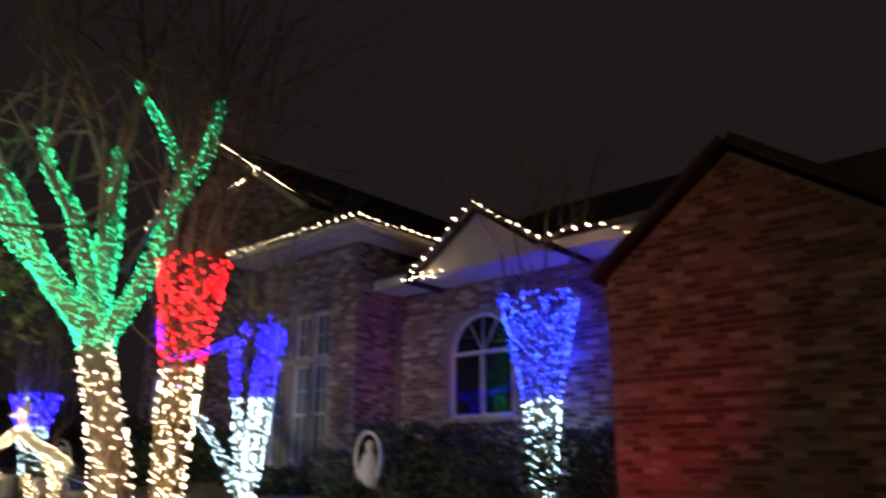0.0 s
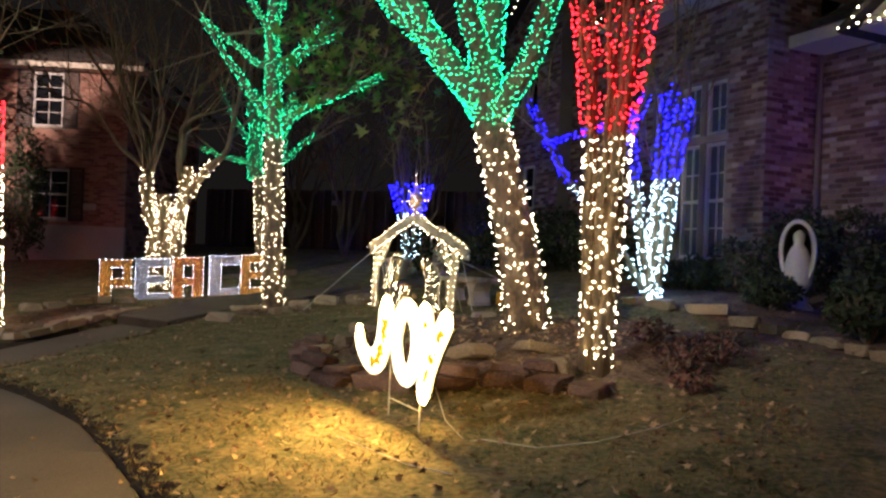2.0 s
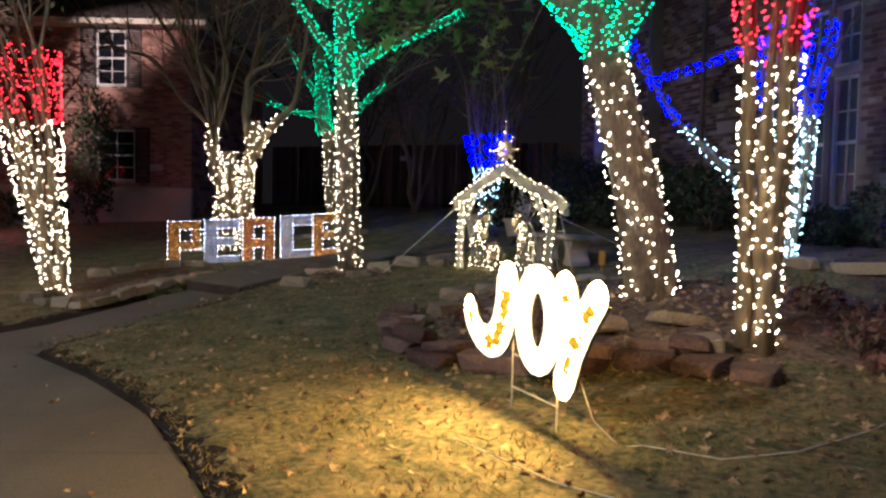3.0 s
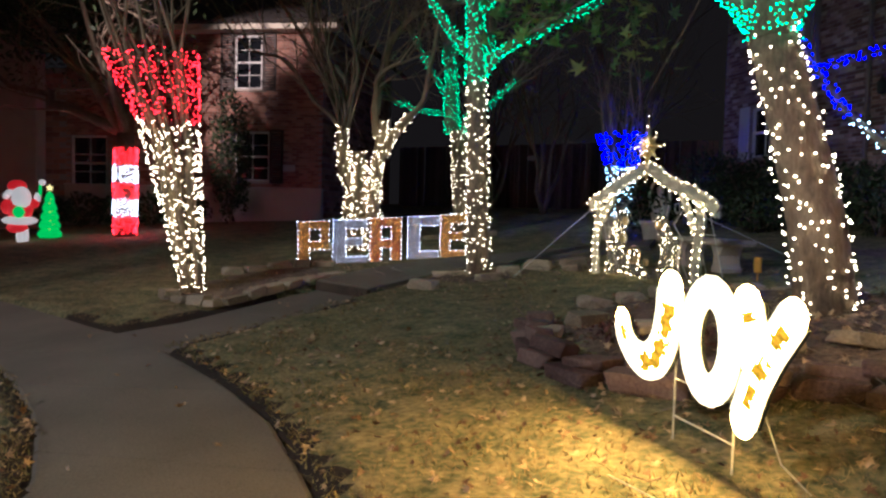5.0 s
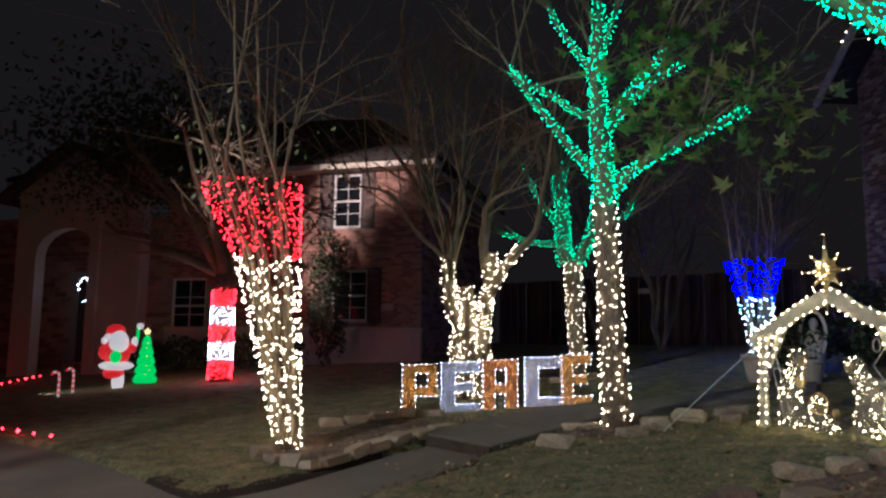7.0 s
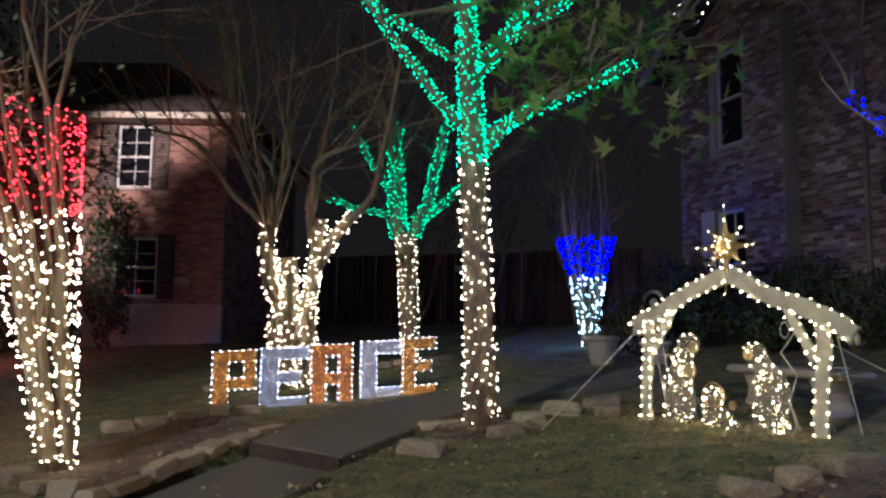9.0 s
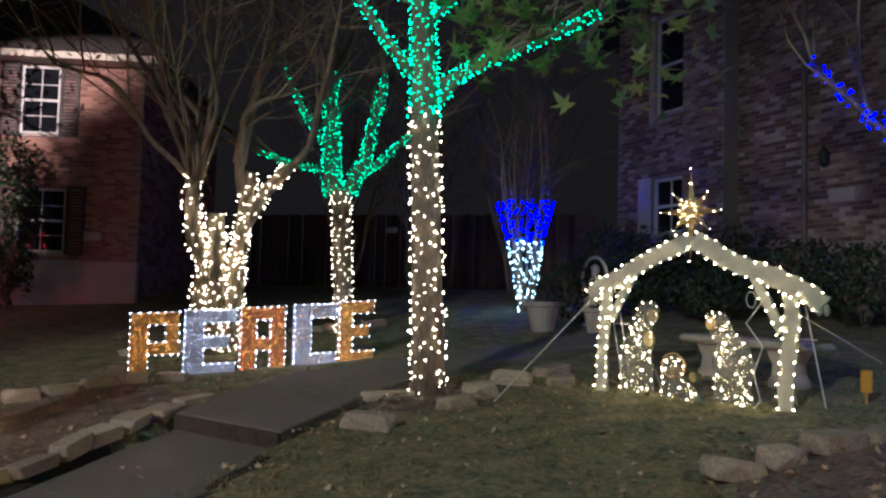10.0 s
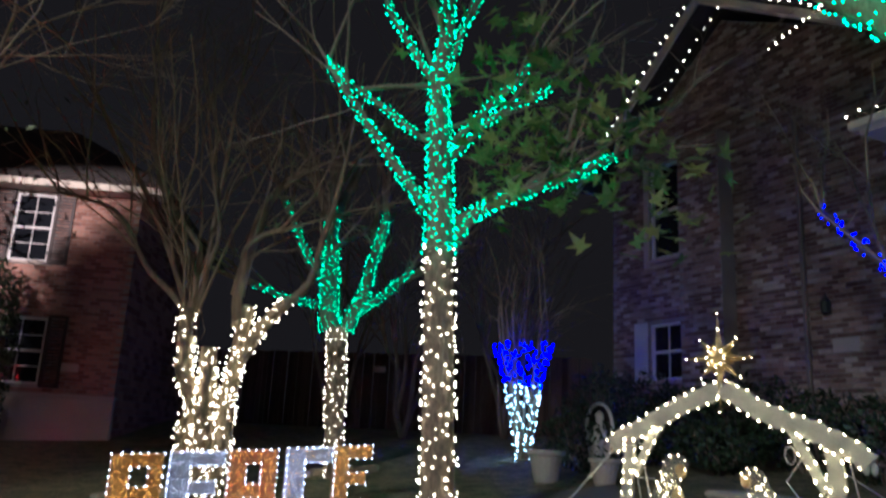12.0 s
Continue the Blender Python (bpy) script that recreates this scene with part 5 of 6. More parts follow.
    figure("nativity_figure", "small cradle figure of clear mesh in warm lights", baby, -.06, -.02, 16, ())
    for name, label, x, z, w, h in (("gold_patch", "gold-coloured mesh face on a robed figure", -.33, .74, .04, .05), ("gold_patch", "gold-coloured mesh hand on a robed figure", -.36, .54, .045, .06),
                                    ("gold_patch", "gold-coloured mesh face on a kneeling figure", .175, .70, .035, .05), ("gold_patch", "gold-coloured mesh face on a cradle figure", -.10, .30, .05, .05),
                                    ("gold_patch", "gold-coloured mesh hand on a cradle figure", .05, .27, .025, .04)):
        g = Build().plate([(x + w * math.cos(a), z + h * math.sin(a)) for a in np.linspace(0, 6.283, 11)[:-1]], .04, m @ pose(0, -.0 if x > -.2 and x < .1 else .045, 0))
        tagged(part(name, g, STARFOIL), label, "lawn decoration")
    hr = Build().tube([m @ Vector((-.10 + .10 * math.cos(a), -.04, .35 + .10 * math.sin(a))) for a in np.linspace(0, 6.283, 25)], .006, 5)
    tagged(part("halo_ring", hr, GOLDMESH), "thin gold ring round the cradle figure's head", "lawn decoration")
    for x, z, r in ((-.62, .97, .05), (.53, .9, .06)):
        lp = Build().tube([m @ Vector((x + r * .6 * math.cos(a), -.045, z + r * math.sin(a))) for a in np.linspace(0, 6.283, 17)], .005, 5)
        tagged(part("cable_loop", lp, WIRE), "loop of white cable tied to the stable", "cable")
    # guy ropes and plug
    g = Build().tube([m @ Vector((-.9, .02, .88)), put(-7.35, 10.72, .02)], .006, 5)
    tagged(part("guy_rope", g, ROPE), "taut white guy rope from the stable to the lawn", "rope")
    g = Build().tube([m @ Vector((.86, .02, .8)), put(-4.45, 11.6, .25)], .005, 5)
    tagged(part("guy_rope", g, ROPE), "taut white guy rope behind the stable", "rope")
    g = Build().tube([m @ Vector((.78, -.03, .04)), put(-5.0, 9.75, .02)], .004, 5)
    tagged(part("guy_rope", g, ROPE), "thin pale line from the stable to a stone", "rope")
    c = Build().tube([m @ Vector((.62, -.04, .9)), m @ Vector((.5, -.06, .72)), m @ Vector((.62, -.05, .55)), m @ Vector((.55, -.04, .35)), m @ Vector((.6, -.04, .15)), m @ Vector((.5, .0, .02))], .006, 5)
    tagged(part("cable", c, WIRE), "loose white cable hanging on the stable post", "cable")
    ps = put(-4.6, 11.2)
    t = Build().box(-.04, .04, -.015, .015, 0.0, .17, Matrix.Translation(ps + Vector((0, 0, .09))), .012).tube([ps, ps + Vector((0, 0, .12))], .008, 5)
    tagged(part("marker_stake", t, PLASTIC), "small yellow plastic marker stake in the lawn", "stake")


nativity()


# ---- stones round the beds ----
def stone_mesh(seed, material):
    """A broken ledge stone: the hull of loose points in a flat box."""
    rnd = random.Random(seed)
    bm = bmesh.new()
    for k in range(22):
        q = Vector((rnd.uniform(-1, 1), rnd.uniform(-1, 1), rnd.uniform(-1, 1)))
        if k < 8:
            q = Vector(((1, -1)[k & 1] * rnd.uniform(.62, 1), (1, -1)[k >> 1 & 1] * rnd.uniform(.6, 1), (1, -1)[k >> 2] * rnd.uniform(.75, 1)))
        else:
            q = q / max(abs(q.x), abs(q.y), abs(q.z)) * rnd.uniform(.86, 1)
        bm.verts.new((q.x * .5, q.y * .5, q.z * .42 + .5 + .05 * q.x))
    hull = bmesh.ops.convex_hull(bm, input=bm.verts)
    bmesh.ops.delete(bm, geom=[v for v in hull["geom_interior"] if isinstance(v, bmesh.types.BMVert)], context="VERTS")
    bmesh.ops.bevel(bm, geom=bm.edges[:], offset=.025, segments=1, affect="EDGES")
    me = bpy.data.meshes.new("stone")
    bm.to_mesh(me)
    bm.free()
    me.materials.append(material)
    return me


STONES = [stone_mesh(k, ROCK) for k in range(9)]
RED_STONES = [stone_mesh(k + 20, SHADED_ROCK) for k in range(9)]


def stone(x, y, l, w, h, turn, red=False):
    label = "rough dark red ledge stone round the tree bed, deepened for shade" if red else "rough pale ledge stone edging a flower bed"
    ob = new("stone", (RED_STONES if red else STONES)[random.randrange(9)])
    ob.matrix_world = pose(x, y, ground(x, y) - .03, random.gauss(0, 4), random.gauss(0, 4), turn + random.gauss(0, 8)) @ Matrix.Diagonal((l, w, h + .03, 1))
    return tagged(ob, label, "stone", group="edging stones")


def stone_row(line, size, gap=.03, wide=.2, high=.11, lift=0.0, red=False):
    pts = [Vector((x, y, 0)) for x, y in line]
    total, d = length(pts), 0.0
    while d < total:
        l = size * random.uniform(.7, 1.35)
        p, t = along(pts, d + l / 2)
        stone(p.x, p.y, l, wide * random.uniform(.75, 1.25), high * random.uniform(.7, 1.3), math.degrees(math.atan2(t.y, t.x)), red).location.z += lift
        d += l + gap


stone_row([(-9.66, 8.15), (-9.8, 9.0), (-9.93, 9.65), (-10.0, 10.3)], .34)
stone_row([(-10.9, 8.2), (-10.2, 8.05), (-9.75, 8.1)], .28)
stone_row([(-11.6, 9.6), (-11.5, 10.1), (-11.35, 10.6), (-10.9, 11.0)], .32)
stone_row([(-5.65, 8.6), (-5.6, 8.2), (-5.3, 7.65), (-5.0, 7.3), (-4.5, 7.02), (-3.9, 6.98), (-3.3, 7.15), (-2.9, 7.28), (-2.5, 7.2)], .42, .02, .28, .10, red=True)
stone_row([(-5.55, 8.3), (-5.25, 7.7), (-4.95, 7.36), (-4.5, 7.1)], .34, .02, .24, .08, .09, red=True)
stone_row([(-3.8, 7.08), (-3.3, 7.22), (-2.9, 7.36)], .36, .05, .24, .07, .09, red=True)
stone_row([(-5.6, 9.0), (-5.35, 9.25), (-5.0, 9.6), (-4.6, 10.0), (-4.0, 10.3)], .36)
stone_row([(-3.0, 11.2), (-2.4, 10.72), (-1.85, 10.6), (-1.4, 10.3), (-1.0, 9.87), (-.4, 8.95), (.3, 8.0)], .40, .03, .18, .10)
stone_row([(-12.7, 12.0), (-12.25, 12.5), (-11.8, 13.4)], .45)
stone_row([(-11.7, 14.3), (-11.35, 15.0), (-10.9, 15.4)], .4)
for x, y, l, w, h, t in ((-8.02, 9.8, .45, .2, .13, -14), (-7.55, 10.95, .32, .22, .15, 40), (-7.62, 10.58, .34, .16, .1, 60), (-7.45, 11.5, .4, .2, .16, 20), (-8.35, 10.75, .5, .1, .08, 50), (-8.2, 11.2, .45, .1, .07, 75),
                         (-7.0, 11.6, .3, .2, .1, 0), (-7.2, 12.0, .35, .2, .12, 30), (-4.4, 7.9, .4, .3, .08, 20), (-3.6, 7.6, .5, .3, .1, -30), (-3.1, 7.9, .4, .3, .08, 50), (-2.9, 7.45, .42, .25, .12, 10), (-5.1, 8.2, .3, .25, .12, 60), (-5.2, 7.8, .28, .2, .14, 100)):
    stone(x, y, l, w, h, t)


# ---- bench, pots, statues, shrubs ----
def bench():
    c = Vector((-5.4, 12.05, 0))
    c.z = ground(c.x, c.y)
    m = frame_matrix(c, Vector((.743, -.669, 0)), Vector((.669, .743, 0)))
    root = thing("garden_bench", "pale cast-stone garden bench with two scrolled legs", "bench", c)
    hang(part("seat", Build().box(-.70, .70, -.2, .2, .30, .37, m, .03), POTTERY), root)
    for x in (-.4, .4):
        prof = [(-.1, 0), (.1, 0), (.11, .05), (.07, .11), (.06, .2), (.1, .27), (.13, .318), (-.13, .318), (-.1, .27), (-.06, .2), (-.07, .11), (-.11, .05)]
        hang(part("leg", Build().plate(prof, .26, m @ Matrix.Translation((x, 0, -.02))), POTTERY), root)


bench()


def pot(x, y, r, h, label):
    p = put(x, y, -.01)
    b = Build().lathe([(r * .62, 0), (r * .7, h * .1), (r * .85, h * .6), (r * .92, h * .82), (r * 1.08, h * .86), (r * 1.08, h), (r * .92, h), (r * .88, h * .9)], p, 18)
    return tagged(part("plant_pot", b, POTTERY, smooth=False), label, "plant pot")


pot(-8.15, 15.25, .24, .42, "pale rimmed plant pot on the lawn")
pot(-7.35, 15.1, .2, .34, "small pale plant pot beside the path")


def grotto(x, y, h, turn, label):
    """A robed garden statue standing in an upright egg-shaped shell, one plain mesh."""
    p = put(x, y, -.06)
    b, rows, cols = Build(), 14, 18
    shell = []
    for thick in (0.0, .05):
        for j in range(rows + 1):
            for i in range(cols + 1):
                v, u = math.pi * j / rows, math.pi * i / cols
                wide = .20 * (1 - .10 * math.cos(v)) - thick
                shell.append(Vector((-wide * math.sin(v) * math.cos(u), (.36 - thick) * math.sin(v) * math.sin(u) - .02, .64 - (.40 - thick) * math.cos(v))))
    n = (rows + 1) * (cols + 1)
    quads = [(j * (cols + 1) + i, j * (cols + 1) + i + 1, (j + 1) * (cols + 1) + i + 1, (j + 1) * (cols + 1) + i) for j in range(rows) for i in range(cols)]
    rim = [(j * (cols + 1) + e, (j + 1) * (cols + 1) + e, n + (j + 1) * (cols + 1) + e, n + j * (cols + 1) + e) for j in range(rows) for e in (0, cols)]
    b.add(shell, quads + rim)
    # inner faces take the dark material for shade inside the niche
    b.add([], [tuple(n + k - len(shell) for k in q[::-1]) for q in quads], 1)
    b.lathe([(.12, .24), (.15, .32), (.16, .46), (.14, .58), (.10, .69), (.05, .76), (.068, .81), (.064, .87), (.02, .915)], (0, .06, 0), 14)
    b.lathe([(.16, -.05), (.17, .02), (.12, .07), (.10, .2), (.13, .29), (.15, .32)], (0, .06, 0), 14)
    ob = part("garden_statue", b, [STATUE, SHUTTER], smooth=True)
    ob.matrix_world = Matrix.Translation(p) @ pose(0, 0, .04, 0, 0, turn) @ Matrix.Diagonal((h, h, h, 1))
    return tagged(ob, label, "statue")


grotto(-1.02, 11.75, 1.05, -14, "pale robed garden statue in a shell niche among shrubs")
grotto(-7.55, 15.9, 1.0, 10, "pale robed garden statue in a shell niche by the pots")


def shrub(x, y, rx, ry, h, leaves, size, label, dz=0.0, name="shrub", leaf=SHRUB):
    """A dark clump of many small leaves on short stems, uneven outside."""
    base = put(x, y, dz)
    root = thing(name, label, "shrub", base)
    st = Build()
    for k in range(7):
        a = random.uniform(0, 6.28)
        st.tube(bent(base - Vector((0, 0, .05)), base + Vector((math.cos(a) * rx * .6, math.sin(a) * ry * .6, h * random.uniform(.5, .9))), .05, 4), [.018, .015, .012, .009, .006], 5)
    hang(part("branchwork", st, BARK), root)
    n = leaves
    u = np.random.normal(size=(n, 3))
    u /= np.linalg.norm(u, axis=1)[:, None]
    lump = np.array([1 + .35 * noise.noise(Vector(q) * 2.2 + Vector((x, y, 0))) for q in u])
    rad = lump * np.random.uniform(.55, 1.0, n) ** .5
    c = u * rad[:, None] * np.array([rx, ry, h / 2]) + np.array([0, 0, h * .52])
    c[:, 2] = np.maximum(c[:, 2], .03)
    d1 = np.random.normal(size=(n, 3))
    d1 /= np.linalg.norm(d1, axis=1)[:, None]
    d2 = np.cross(d1, u)
    d2 /= np.linalg.norm(d2, axis=1)[:, None] + 1e-6
    k = size * np.random.uniform(.6, 1.3, (n, 1))
    c += np.array(base)
    v = np.stack([c - d1 * k, c + d2 * k * .45, c + d1 * k, c - d2 * k * .45], 1).reshape(-1, 3)
    f = np.arange(n * 4).reshape(-1, 4)
    ob = new("foliage", triangles("foliage", v, f, leaf))
    hang(tagged(ob, kind="stuff"), root)
    return root


for s, w, rx, h in ((-9.55, 9.25, .55, 1.25), (-8.8, 9.3, .6, 1.2), (-7.9, 9.3, .6, 1.15), (-7.0, 9.3, .65, 1.2), (-6.1, 9.3, .6, 1.15), (-5.3, 9.25, .55, 1.1)):
    p = house(s, w, 0)
    shrub(p.x, p.y, rx, rx, h, 1500, .045, "dark clipped evergreen hedge shrub against the brick wall")
for s, w, rx, h in ((-9.6, 8.2, .5, .75), (-8.5, 7.5, .35, .4), (-7.3, 7.9, .6, .9), (-6.3, 7.8, .5, .7), (-10.5, 8.25, .45, .55), (-11.5, 8.4, .5, .5), (-6.9, 7.0, .4, .6)):
    p = house(s, w, 0)
    shrub(p.x, p.y, rx, rx, h, 1100, .04, "low dark evergreen shrub in the front bed")
for s, w, rx, h in ((-19.6, 9.5, .7, 1.5), (-18.4, 9.4, .8, 1.4), (-17.2, 9.2, .8, 1.2), (-16.0, 9.2, .8, 1.3), (-14.8, 9.1, .8, 1.2), (-13.6, 9.0, .7, 1.1), (-15.4, 8.2, .7, .8), (-16.8, 8.0, .7, .9)):
    p = house(s, w, 0)
    shrub(p.x, p.y, rx, rx, h, 1300, .05, "dark evergreen shrub below the two-storey wall")
for x, y, r, h in ((-1.95, 7.95, .22, .28), (-1.65, 8.35, .25, .3), (-2.25, 8.5, .2, .22), (-1.8, 7.45, .16, .18), (-4.6, 7.7, .18, .16), (-4.0, 7.6, .2, .14)):
    shrub(x, y, r, r, h, 130, .035, "small dry reddish-brown plant in the mulch", name="dry_plant", leaf=DRYLEAF)
shrub(-7.85, 16.2, .6, .6, 1.0, 1200, .045, "dark round shrub behind the pots")
shrub(-19.0, 15.35, .55, .55, 3.4, 2200, .07, "tall dark upright shrub before the neighbour's window", name="bush")
for a in np.arange(3.4, 7.6, 1.0):
    p = NB @ Vector((a, -.9, 0))
    shrub(p.x, p.y, .6, .6, .9, 700, .06, "low dark hedge shrub under the neighbour's windows")


# ---- neighbour's lawn: oak, inflatables, path lights ----
def oak():
    base = put(-18.9, 12.35, -.05)
    top = base + Vector((-.15, .1, 2.4))
    trunk = bent(base, top, .01, 5)
    limbs = [(trunk, .23, .2)]
    twigs = []
    for q, r in (((-22.2, 11.0, 4.4), .1), ((-20.2, 10.4, 6.4), .12), ((-19.5, 13.2, 6.6), .13), ((-20.5, 10.8, 6.0), .1), ((-18.2, 10.9, 5.8), .09)):
        pts = bent(top, q, .05, 6)
        limbs.append((pts, r * 1.3, r * .5))
        for k in range(6):
            twigs.append((pts[random.randint(2, 6)], Vector((random.gauss(0, 1), random.gauss(0, 1), random.gauss(.3, .5))), random.uniform(1.2, 2.0), .035, 2))
    tree("tree", "dark spreading live oak with lights round its trunk", BARK, limbs, twigs, base)
    n = 5200
    c = np.random.normal(size=(n, 3)) * np.array([1.5, 1.3, .8]) + np.array([-21.0, 11.4, 6.2])
    c = c[c[:, 2] > 4.4]
    n = len(c)
    d1 = np.random.normal(size=(n, 3))
    d1 /= np.linalg.norm(d1, axis=1)[:, None]
    d2 = np.cross(d1, np.random.normal(size=(n, 3)))
    d2 /= np.linalg.norm(d2, axis=1)[:, None]
    v = np.stack([c - d1 * .09, c + d2 * .04, c + d1 * .09, c - d2 * .04], 1).reshape(-1, 3)
    ob = new("foliage", triangles("foliage", v, np.arange(n * 4).reshape(-1, 4), SHRUB))
    oaks = [o for o in scene.objects if o.get("label", "").startswith("dark spreading live oak")][0]
    hang(tagged(ob, kind="stuff"), oaks)
    sets = []
    for i in range(5):
        a, b = lerp(base, top, .04 + .165 * i), lerp(base, top, .04 + .165 * (i + 1))
        sets.append(("bulb", wrap([a, b], .235, .235, .05, .045, .3), .0115, R_RED if i % 2 == 0 else W_PURE))
    light_string("red and white banded string lights round an oak trunk", sets)


oak()


def far_tree(x, y, h, label):
    base = put(x, y, -.05)
    limbs, twigs = [], []
    for k in range(5):
        a = random.uniform(0, 6.28)
        pts = bent(base, base + Vector((math.cos(a) * .8, math.sin(a) * .8, h * random.uniform(.45, .6))), .03, 5)
        limbs.append((pts, .06, .03))
        for n in range(4):
            twigs.append((pts[-1] if n < 2 else pts[3], Vector((math.cos(a) * .4 + random.gauss(0, .3), math.sin(a) * .4 + random.gauss(0, .3), 1)), h * random.uniform(.3, .5), .024, 2))
    tree("tree", label, BARK, limbs, twigs, base)


def shadow_tree(x, y, h, r, label):
    """A small round-headed evergreen to cast shade, its crown many small leaves with gaps."""
    base = put(x, y, -.05)
    top = base + Vector((0, 0, h - r))
    limbs, twigs = [(bent(base, top, .01, 5), .11, .07)], []
    for k in range(9):
        a = 2.4 * k
        limbs.append((bent(lerp(base, top, .75 + .03 * k), top + Vector((math.cos(a) * r * .7, math.sin(a) * r * .7, r * random.uniform(-.2, .7))), .04, 4), .035, .012))
    t = tree("tree", label, BARK, limbs, twigs, base)
    n = 9000
    u = np.random.normal(size=(n, 3))
    u /= np.linalg.norm(u, axis=1)[:, None]
    lump = np.array([1 + .3 * noise.noise(Vector(q) * 2.4) for q in u])
    c = u * (lump * np.random.uniform(.2, 1.0, n) ** .45)[:, None] * r + np.array(top)
    d1 = np.random.normal(size=(n, 3))
    d1 /= np.linalg.norm(d1, axis=1)[:, None]
    d2 = np.cross(d1, u)
    v = np.stack([c - d1 * .08, c + d2 * .04, c + d1 * .08, c - d2 * .04], 1).reshape(-1, 3)
    hang(tagged(new("foliage", triangles("foliage", v, np.arange(n * 4).reshape(-1, 4), SHRUB)), kind="stuff"), t)


# out of view, added so that its crown shadows the neighbour's front
SHADOW_TREE = (-11.63, 1.48, 7.62, 1.0)
shadow_tree(*SHADOW_TREE, "small round-headed evergreen street tree by the road")
far_tree(-12.6, 20.6, 5.5, "bare dark tree standing before the fence")
far_tree(-14.8, 21.3, 6.0, "bare dark tree standing by the fence")
far_tree(-10.6, 21.6, 6.5, "bare dark tree standing in the fence corner")


def inflatables():
    cloth_r = mat("red_nylon", (.5, .01, .015), (.65, .03, .03), .6, 3, 40, .1)
    for m, c, k in ((cloth_r, (.8, .02, .03), .5),):
        b = m.node_tree.nodes["Principled BSDF"]
        b.inputs["Emission Color"].default_value, b.inputs["Emission Strength"].default_value = rgb(c), k
    cloth_g = mat("green_nylon", (.0, .25, .05), (.02, .4, .09), .6, 3, 40, .1)
    b = cloth_g.node_tree.nodes["Principled BSDF"]
    b.inputs["Emission Color"].default_value, b.inputs["Emission Strength"].default_value = rgb((.01, .6, .10)), .8
    cloth_w = mat("white_nylon", (.7, .7, .7), (.8, .8, .8), .6, 3, 40, .1)
    b = cloth_w.node_tree.nodes["Principled BSDF"]
    b.inputs["Emission Color"].default_value, b.inputs["Emission Strength"].default_value = rgb((.8, .75, .72)), .55
    # stout figure in a red suit, one plain mesh
    p = put(-20.2, 10.6)
    f = Build()

    def ball(c, r, i):
        b2 = bmesh.new()
        bmesh.ops.create_uvsphere(b2, u_segments=14, v_segments=9, radius=1)
        f.add([p + Vector(c) + Vector((v.co.x * r[0], v.co.y * r[1], v.co.z * r[2])) for v in b2.verts], [[v.index for v in q.verts] for q in b2.faces], i)
        b2.free()
    R = Vector((.55, .83, 0))
    F = Vector((.91, -.41, 0))
    ball((0, 0, .74), (.27, .27, .30), 0)
    ball((0, 0, .48), (.36, .36, .11), 1)
    ball(R * -.05 + Vector((0, 0, .32)), (.22, .22, .13), 0)
    ball(R * .09 + Vector((0, 0, .16)), (.09, .09, .24), 1)
    ball(R * .0 + F * .05 + Vector((0, 0, .14)), (.08, .08, .2), 1)
    ball(F * .14 + R * .03 + Vector((0, 0, .98)), (.2, .2, .26), 1)
    ball(R * -.05 + Vector((0, 0, 1.24)), (.2, .2, .14), 0)
    ball(R * -.15 + F * .05 + Vector((0, 0, 1.1)), (.13, .13, .08), 1)
    ball(R * -.27 + Vector((0, 0, 1.02)), (.07, .07, .08), 1)
    ball(R * .27 + Vector((0, 0, .86)), (.14, .12, .11), 0)
    ball(R * -.27 + F * .06 + Vector((0, 0, .78)), (.11, .11, .17), 0)
    ball(R * .35 + Vector((0, 0, .99)), (.07, .07, .12), 1)
    ball(R * .41 + Vector((0, 0, 1.17)), (.035, .035, .17), 2)
    ball(R * .45 + Vector((0, 0, 1.34)), (.075, .075, .07), 1)
    ball(F * .27 + R * -.02 + Vector((0, 0, .67)), (.12, .12, .13), 2)
    tagged(part("inflatable_figure", f, [cloth_r, cloth_w, cloth_g], smooth=True), "glowing red and white inflatable figure on the neighbour's lawn", "inflatable")
    p2 = put(-20.5, 11.4)
    root = thing("inflatable_tree", "glowing green inflatable tree with a star on top", "inflatable", p2)
    prof, z = [], 0
    for i, r in enumerate((.27, .24, .2, .16, .11)):
        prof += [(r * .8, z), (r, z + .06), (r * .95, z + .12), (r * .68, z + .22)]
        z += .2
    b = Build().lathe(prof + [(.02, z + .08)], p2, 14)
    hang(part("body", b, cloth_g, smooth=True), root)
    st = Build()
    pts = [p2 + Vector((0, 0, 1.16)) + R * (.09 if k % 2 == 0 else .04) * math.cos(radians(90 + 36 * k)) + Vector((0, 0, (.09 if k % 2 == 0 else .04) * math.sin(radians(90 + 36 * k)))) for k in range(10)]
    nn = Vector((.83, -.55, 0)) * .03
    st.add([q + nn for q in pts] + [q - nn for q in pts], [tuple(range(10)), tuple(range(19, 9, -1))] + [(i, 10 + i, 10 + (i + 1) % 10, (i + 1) % 10) for i in range(10)])
    hang(part("star", st, glow("star_glow", (1, .8, .3), 1.6, 0)), root)
    hang(bulbs("bulb", [p2 + Vector((random.gauss(0, .02), 0, 0)) + Vector((.8, -.55, 0)) * (.25 - .16 * zz) + R * random.uniform(-.15, .15) * (1 - .7 * zz) + Vector((0, 0, zz)) for zz in np.linspace(.1, .9, 9)], .02, glow("yellow_spot", (1, .75, .1), 1.2), None), root)


inflatables()


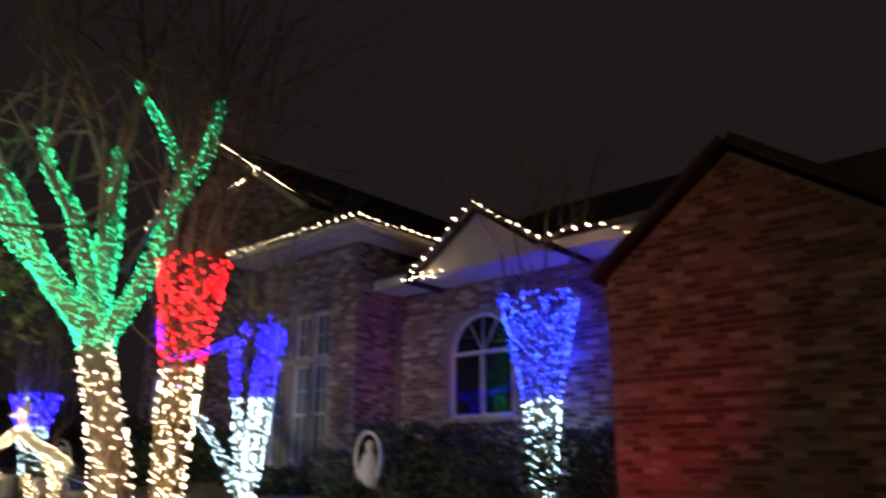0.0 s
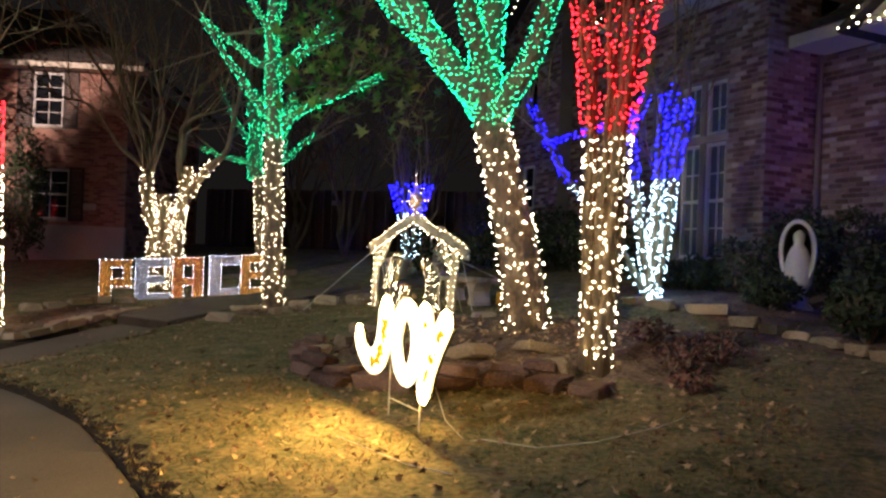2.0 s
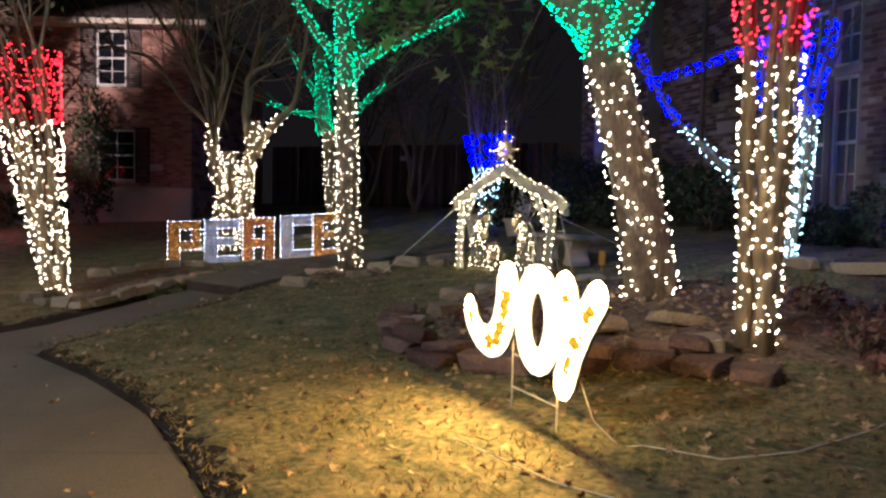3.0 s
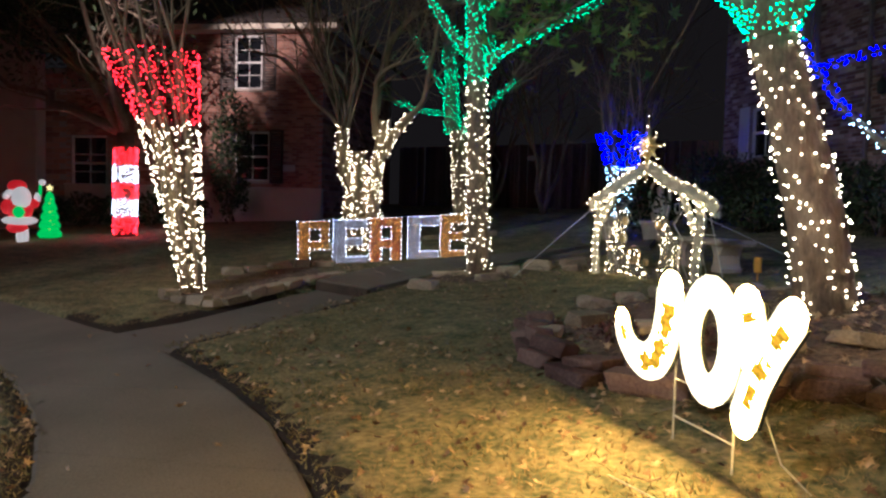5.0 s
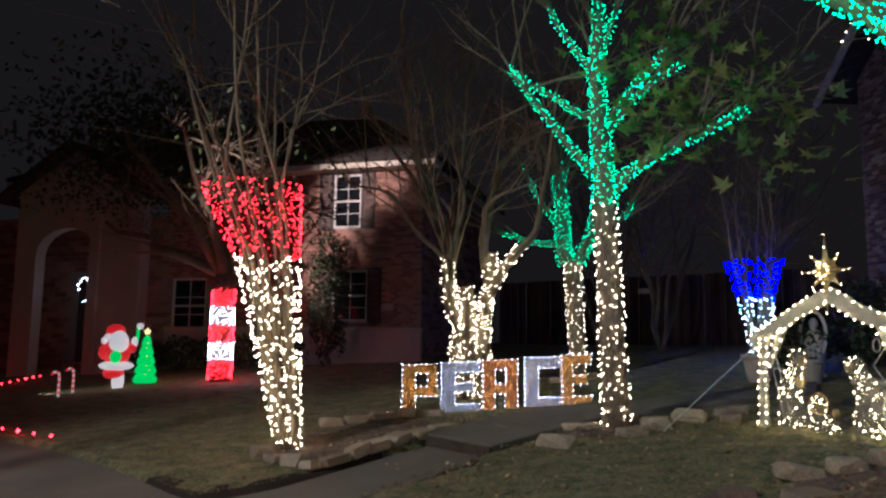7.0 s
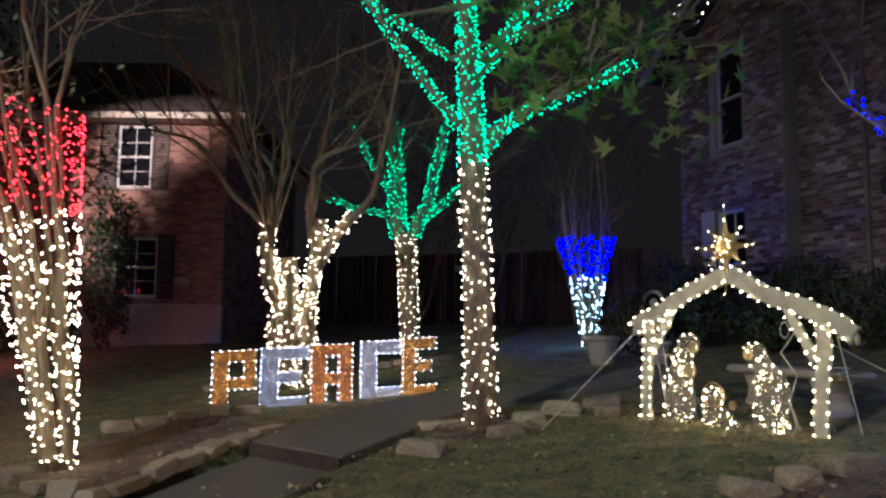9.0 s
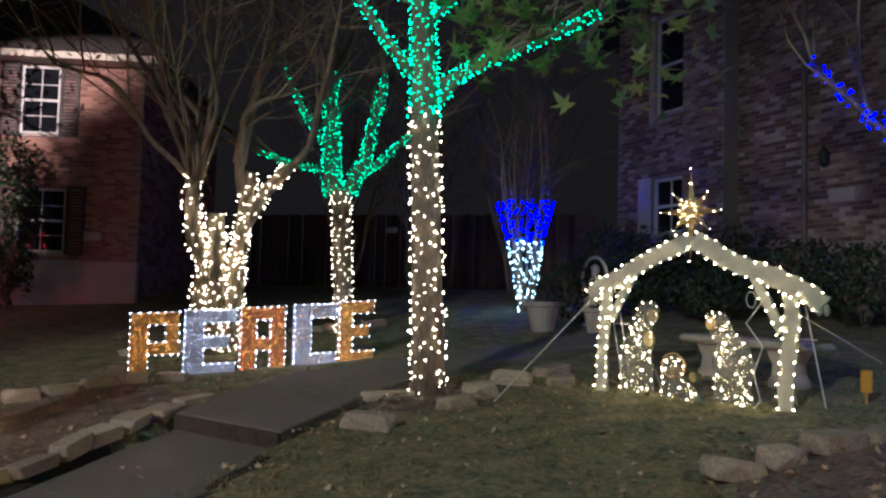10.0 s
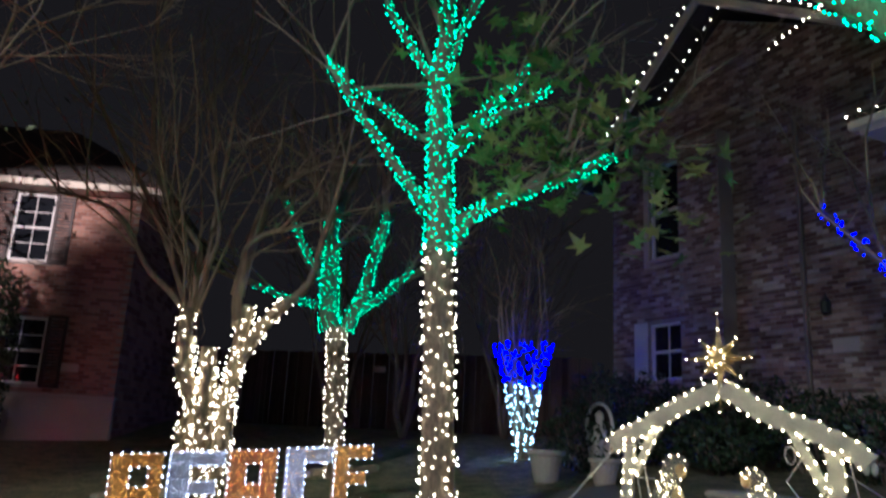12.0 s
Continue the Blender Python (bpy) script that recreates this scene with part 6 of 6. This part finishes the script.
def candy_cane(x, y, label):
    p = put(x, y)
    root = thing("candy_cane_light", label, "lawn light", p, group="candy cane path lights")
    line = [p, p + Vector((0, 0, .42))] + [p + Vector((0, -.08 + .08 * math.cos(a), .42 + .08 * math.sin(a))) for a in np.linspace(0, math.pi * .9, 7)]
    n = 12
    for k in range(n):
        a, b = along(line, length(line) * k / n)[0], along(line, length(line) * (k + 1) / n)[0]
        hang(part("stripe", Build().tube([a, b], .025, 7), CANE_R if k % 2 else CANE_W), root)


CANE_R, CANE_W = glow("cane_red", (1, .03, .03), .45, 0), glow("cane_white", (1, .9, .85), .35, 0)
candy_cane(-19.8, 9.3, "short red and white candy cane lawn light")
candy_cane(-20.4, 9.8, "short red and white candy cane lawn light")


def path_lights(label, line, n):
    root = thing("path_lights", label, "path lights")
    pts = [Vector((x, y, 0)) for x, y in line]
    places = []
    for k in range(n):
        p, _ = along(pts, length(pts) * k / (n - 1))
        q = put(p.x, p.y)
        places.append(q + Vector((0, 0, .07)))
        part("stake", Build().tube([q - Vector((0, 0, .03)), q + Vector((0, 0, .06))], .006, 5), DARKWIRE, root)
    bulbs("bulb", places, .032, R_RED, root)


path_lights("row of red bulbs on stakes beside the pavement", [(-14.16, 7.22), (-17.25, 6.92), (-21, 6.4)], 15)
path_lights("row of red bulbs on stakes across the neighbour's lawn", [(-25.3, 10.8), (-23.1, 8.6), (-21.6, 7.8)], 14)
path_lights("row of red bulbs on stakes by the neighbour's drive", [(-27.5, 9.6), (-25.6, 8.0)], 6)


# ---- roof lights ----
def roof_lights(label, line, gap=.21, drop=.0):
    pts = V(*line)
    root = thing("string_lights", label, "string lights")
    n = int(length(pts) / gap)
    places = []
    for k in range(n + 1):
        p, _ = along(pts, length(pts) * k / n)
        places.append(p + Vector((random.gauss(0, .01), random.gauss(0, .01), random.gauss(0, .012) - drop)))
    bulbs("bulb", places, .018, W_WARM, root)
    part("cord", Build().tube([p - Vector((0, 0, .02)) for p in pts], .005, 4), DARKWIRE, root)


roof_lights("warm bulbs along the eaves of the front wing", [house(-13.3, EA - .13, ZA + .06), house(-9.37, EA - .13, ZA + .06), house(-9.37, 10.7, ZA + .06)])
roof_lights("warm bulbs along the small gable", [house(-8.05, 9.0, 4.6), house(-8.76, 9.0, 4.72), house(-7.41, 9.0, 5.66), house(-6.16, 9.0, 4.8), house(-5.12, 9.0, 4.79), house(-4.3, 9.0, 4.4)])
roof_lights("warm bulbs along the small gable's foot", [house(-8.9, 8.98, 4.6), house(-8.2, 8.98, 4.55)], .12)
roof_lights("warm bulbs up the rake of the big gable", [house(-19.7, 9.6, 7.75), house(-17.0, 9.6, 9.98), house(-13.0, 9.6, 7.4)])
roof_lights("warm bulbs along the inner rake of the big gable", [house(-18.6, 9.55, 7.55), house(-16.4, 9.55, 9.25)], .2)
roof_lights("warm bulbs along an upper valley of the roof", [house(-15.3, 9.5, 7.95), house(-14.4, 9.5, 8.2)], .12)


# ---- grass and fallen leaves ----
def grass():
    n = 170000
    x, y = np.random.uniform(-13, 1.0, n), np.random.uniform(2.6, 12.5, n)
    near = np.hypot(x + 4.2, y - 4.6)
    keep = np.random.random(n) < np.clip(1.25 - near / 9, .12, 1)
    x, y = x[keep], y[keep]
    ok = np.array([not paved(a, b) and not bed(a, b) for a, b in zip(x, y)])
    x, y = x[ok], y[ok]
    n = len(x)
    z = np.array([ground(a, b) for a, b in zip(x, y)]) - .008
    a = np.random.uniform(0, 6.28, n)
    clump = np.array([.6 + .8 * max(0.0, noise.noise(Vector((p * 4, q * 4, 7)))) for p, q in zip(x, y)])
    h = np.random.uniform(.02, .06, n) * clump
    w = .004
    lean = np.random.normal(0, .03, (n, 2))
    v = np.stack([np.stack([x + np.cos(a) * w, y + np.sin(a) * w, z], 1), np.stack([x - np.cos(a) * w, y - np.sin(a) * w, z], 1), np.stack([x + lean[:, 0], y + lean[:, 1], z + h], 1)], 1).reshape(-1, 3)
    ob = new("grass", triangles("grass", v, np.arange(n * 3).reshape(-1, 3), BLADE))
    tagged(ob, "short dormant brown-green grass blades", "grass", kind="stuff")


grass()


def litter():
    lv = np.array([v.co[:] for v in LEAF_MESH.vertices])
    lf = np.array([p.vertices[:] for p in LEAF_MESH.polygons])
    vs, n = [], 0
    while n < 3600:
        f = random.random()
        if f < .45:
            x, y, s = random.uniform(-8.5, -1), random.uniform(3.2, 7.4), random.uniform(.026, .056)
        elif f < .75:
            x, y, s = random.gauss(-3.5, 1.2), random.gauss(8.5, 1.0), random.uniform(.028, .06)
        elif f < .9:
            x, y, s = random.gauss(-8.6, 1.2), random.gauss(9.9, 1.2), random.uniform(.026, .05)
        else:
            x, y, s = random.uniform(-11, 0), random.uniform(6, 12), random.uniform(.026, .055)
        if paved(x, y) and random.random() < .93:
            continue
        m = pose(x, y, ground(x, y) + (.02 if not paved(x, y) else -.035), random.gauss(0, 28), random.gauss(0, 28), random.uniform(0, 360))
        q = np.array(m.to_3x3()) @ (lv * s).T
        vs.append(q.T + np.array(m.translation))
        n += 1
    v = np.concatenate(vs)
    f = (lf[None] + (np.arange(n) * len(lv))[:, None, None]).reshape(-1, 3)
    ob = new("fallen_leaves", triangles("fallen_leaves", v, f, DEADLEAF))
    tagged(ob, "scattered dry brown fallen leaves", "leaves", kind="stuff")
    tw = Build()
    for k in range(150):
        x, y = (random.gauss(-3.2, 1.1), random.gauss(8.3, .9)) if k < 70 else (random.gauss(-8.0, .45), random.gauss(10.75, .35)) if k < 125 else (random.gauss(-7.2, .5), random.gauss(11.2, .4))
        a = random.uniform(0, 6.28)
        p = put(x, y, .02)
        tw.tube(bent(p, p + Vector((math.cos(a) * .3, math.sin(a) * .3, random.uniform(0, .12))), .1, 4), [.006, .005, .004, .003, .002], 4)
    tagged(part("fallen_twigs", tw, BARK), "dry twigs lying in the mulch", "twigs", kind="stuff")


litter()
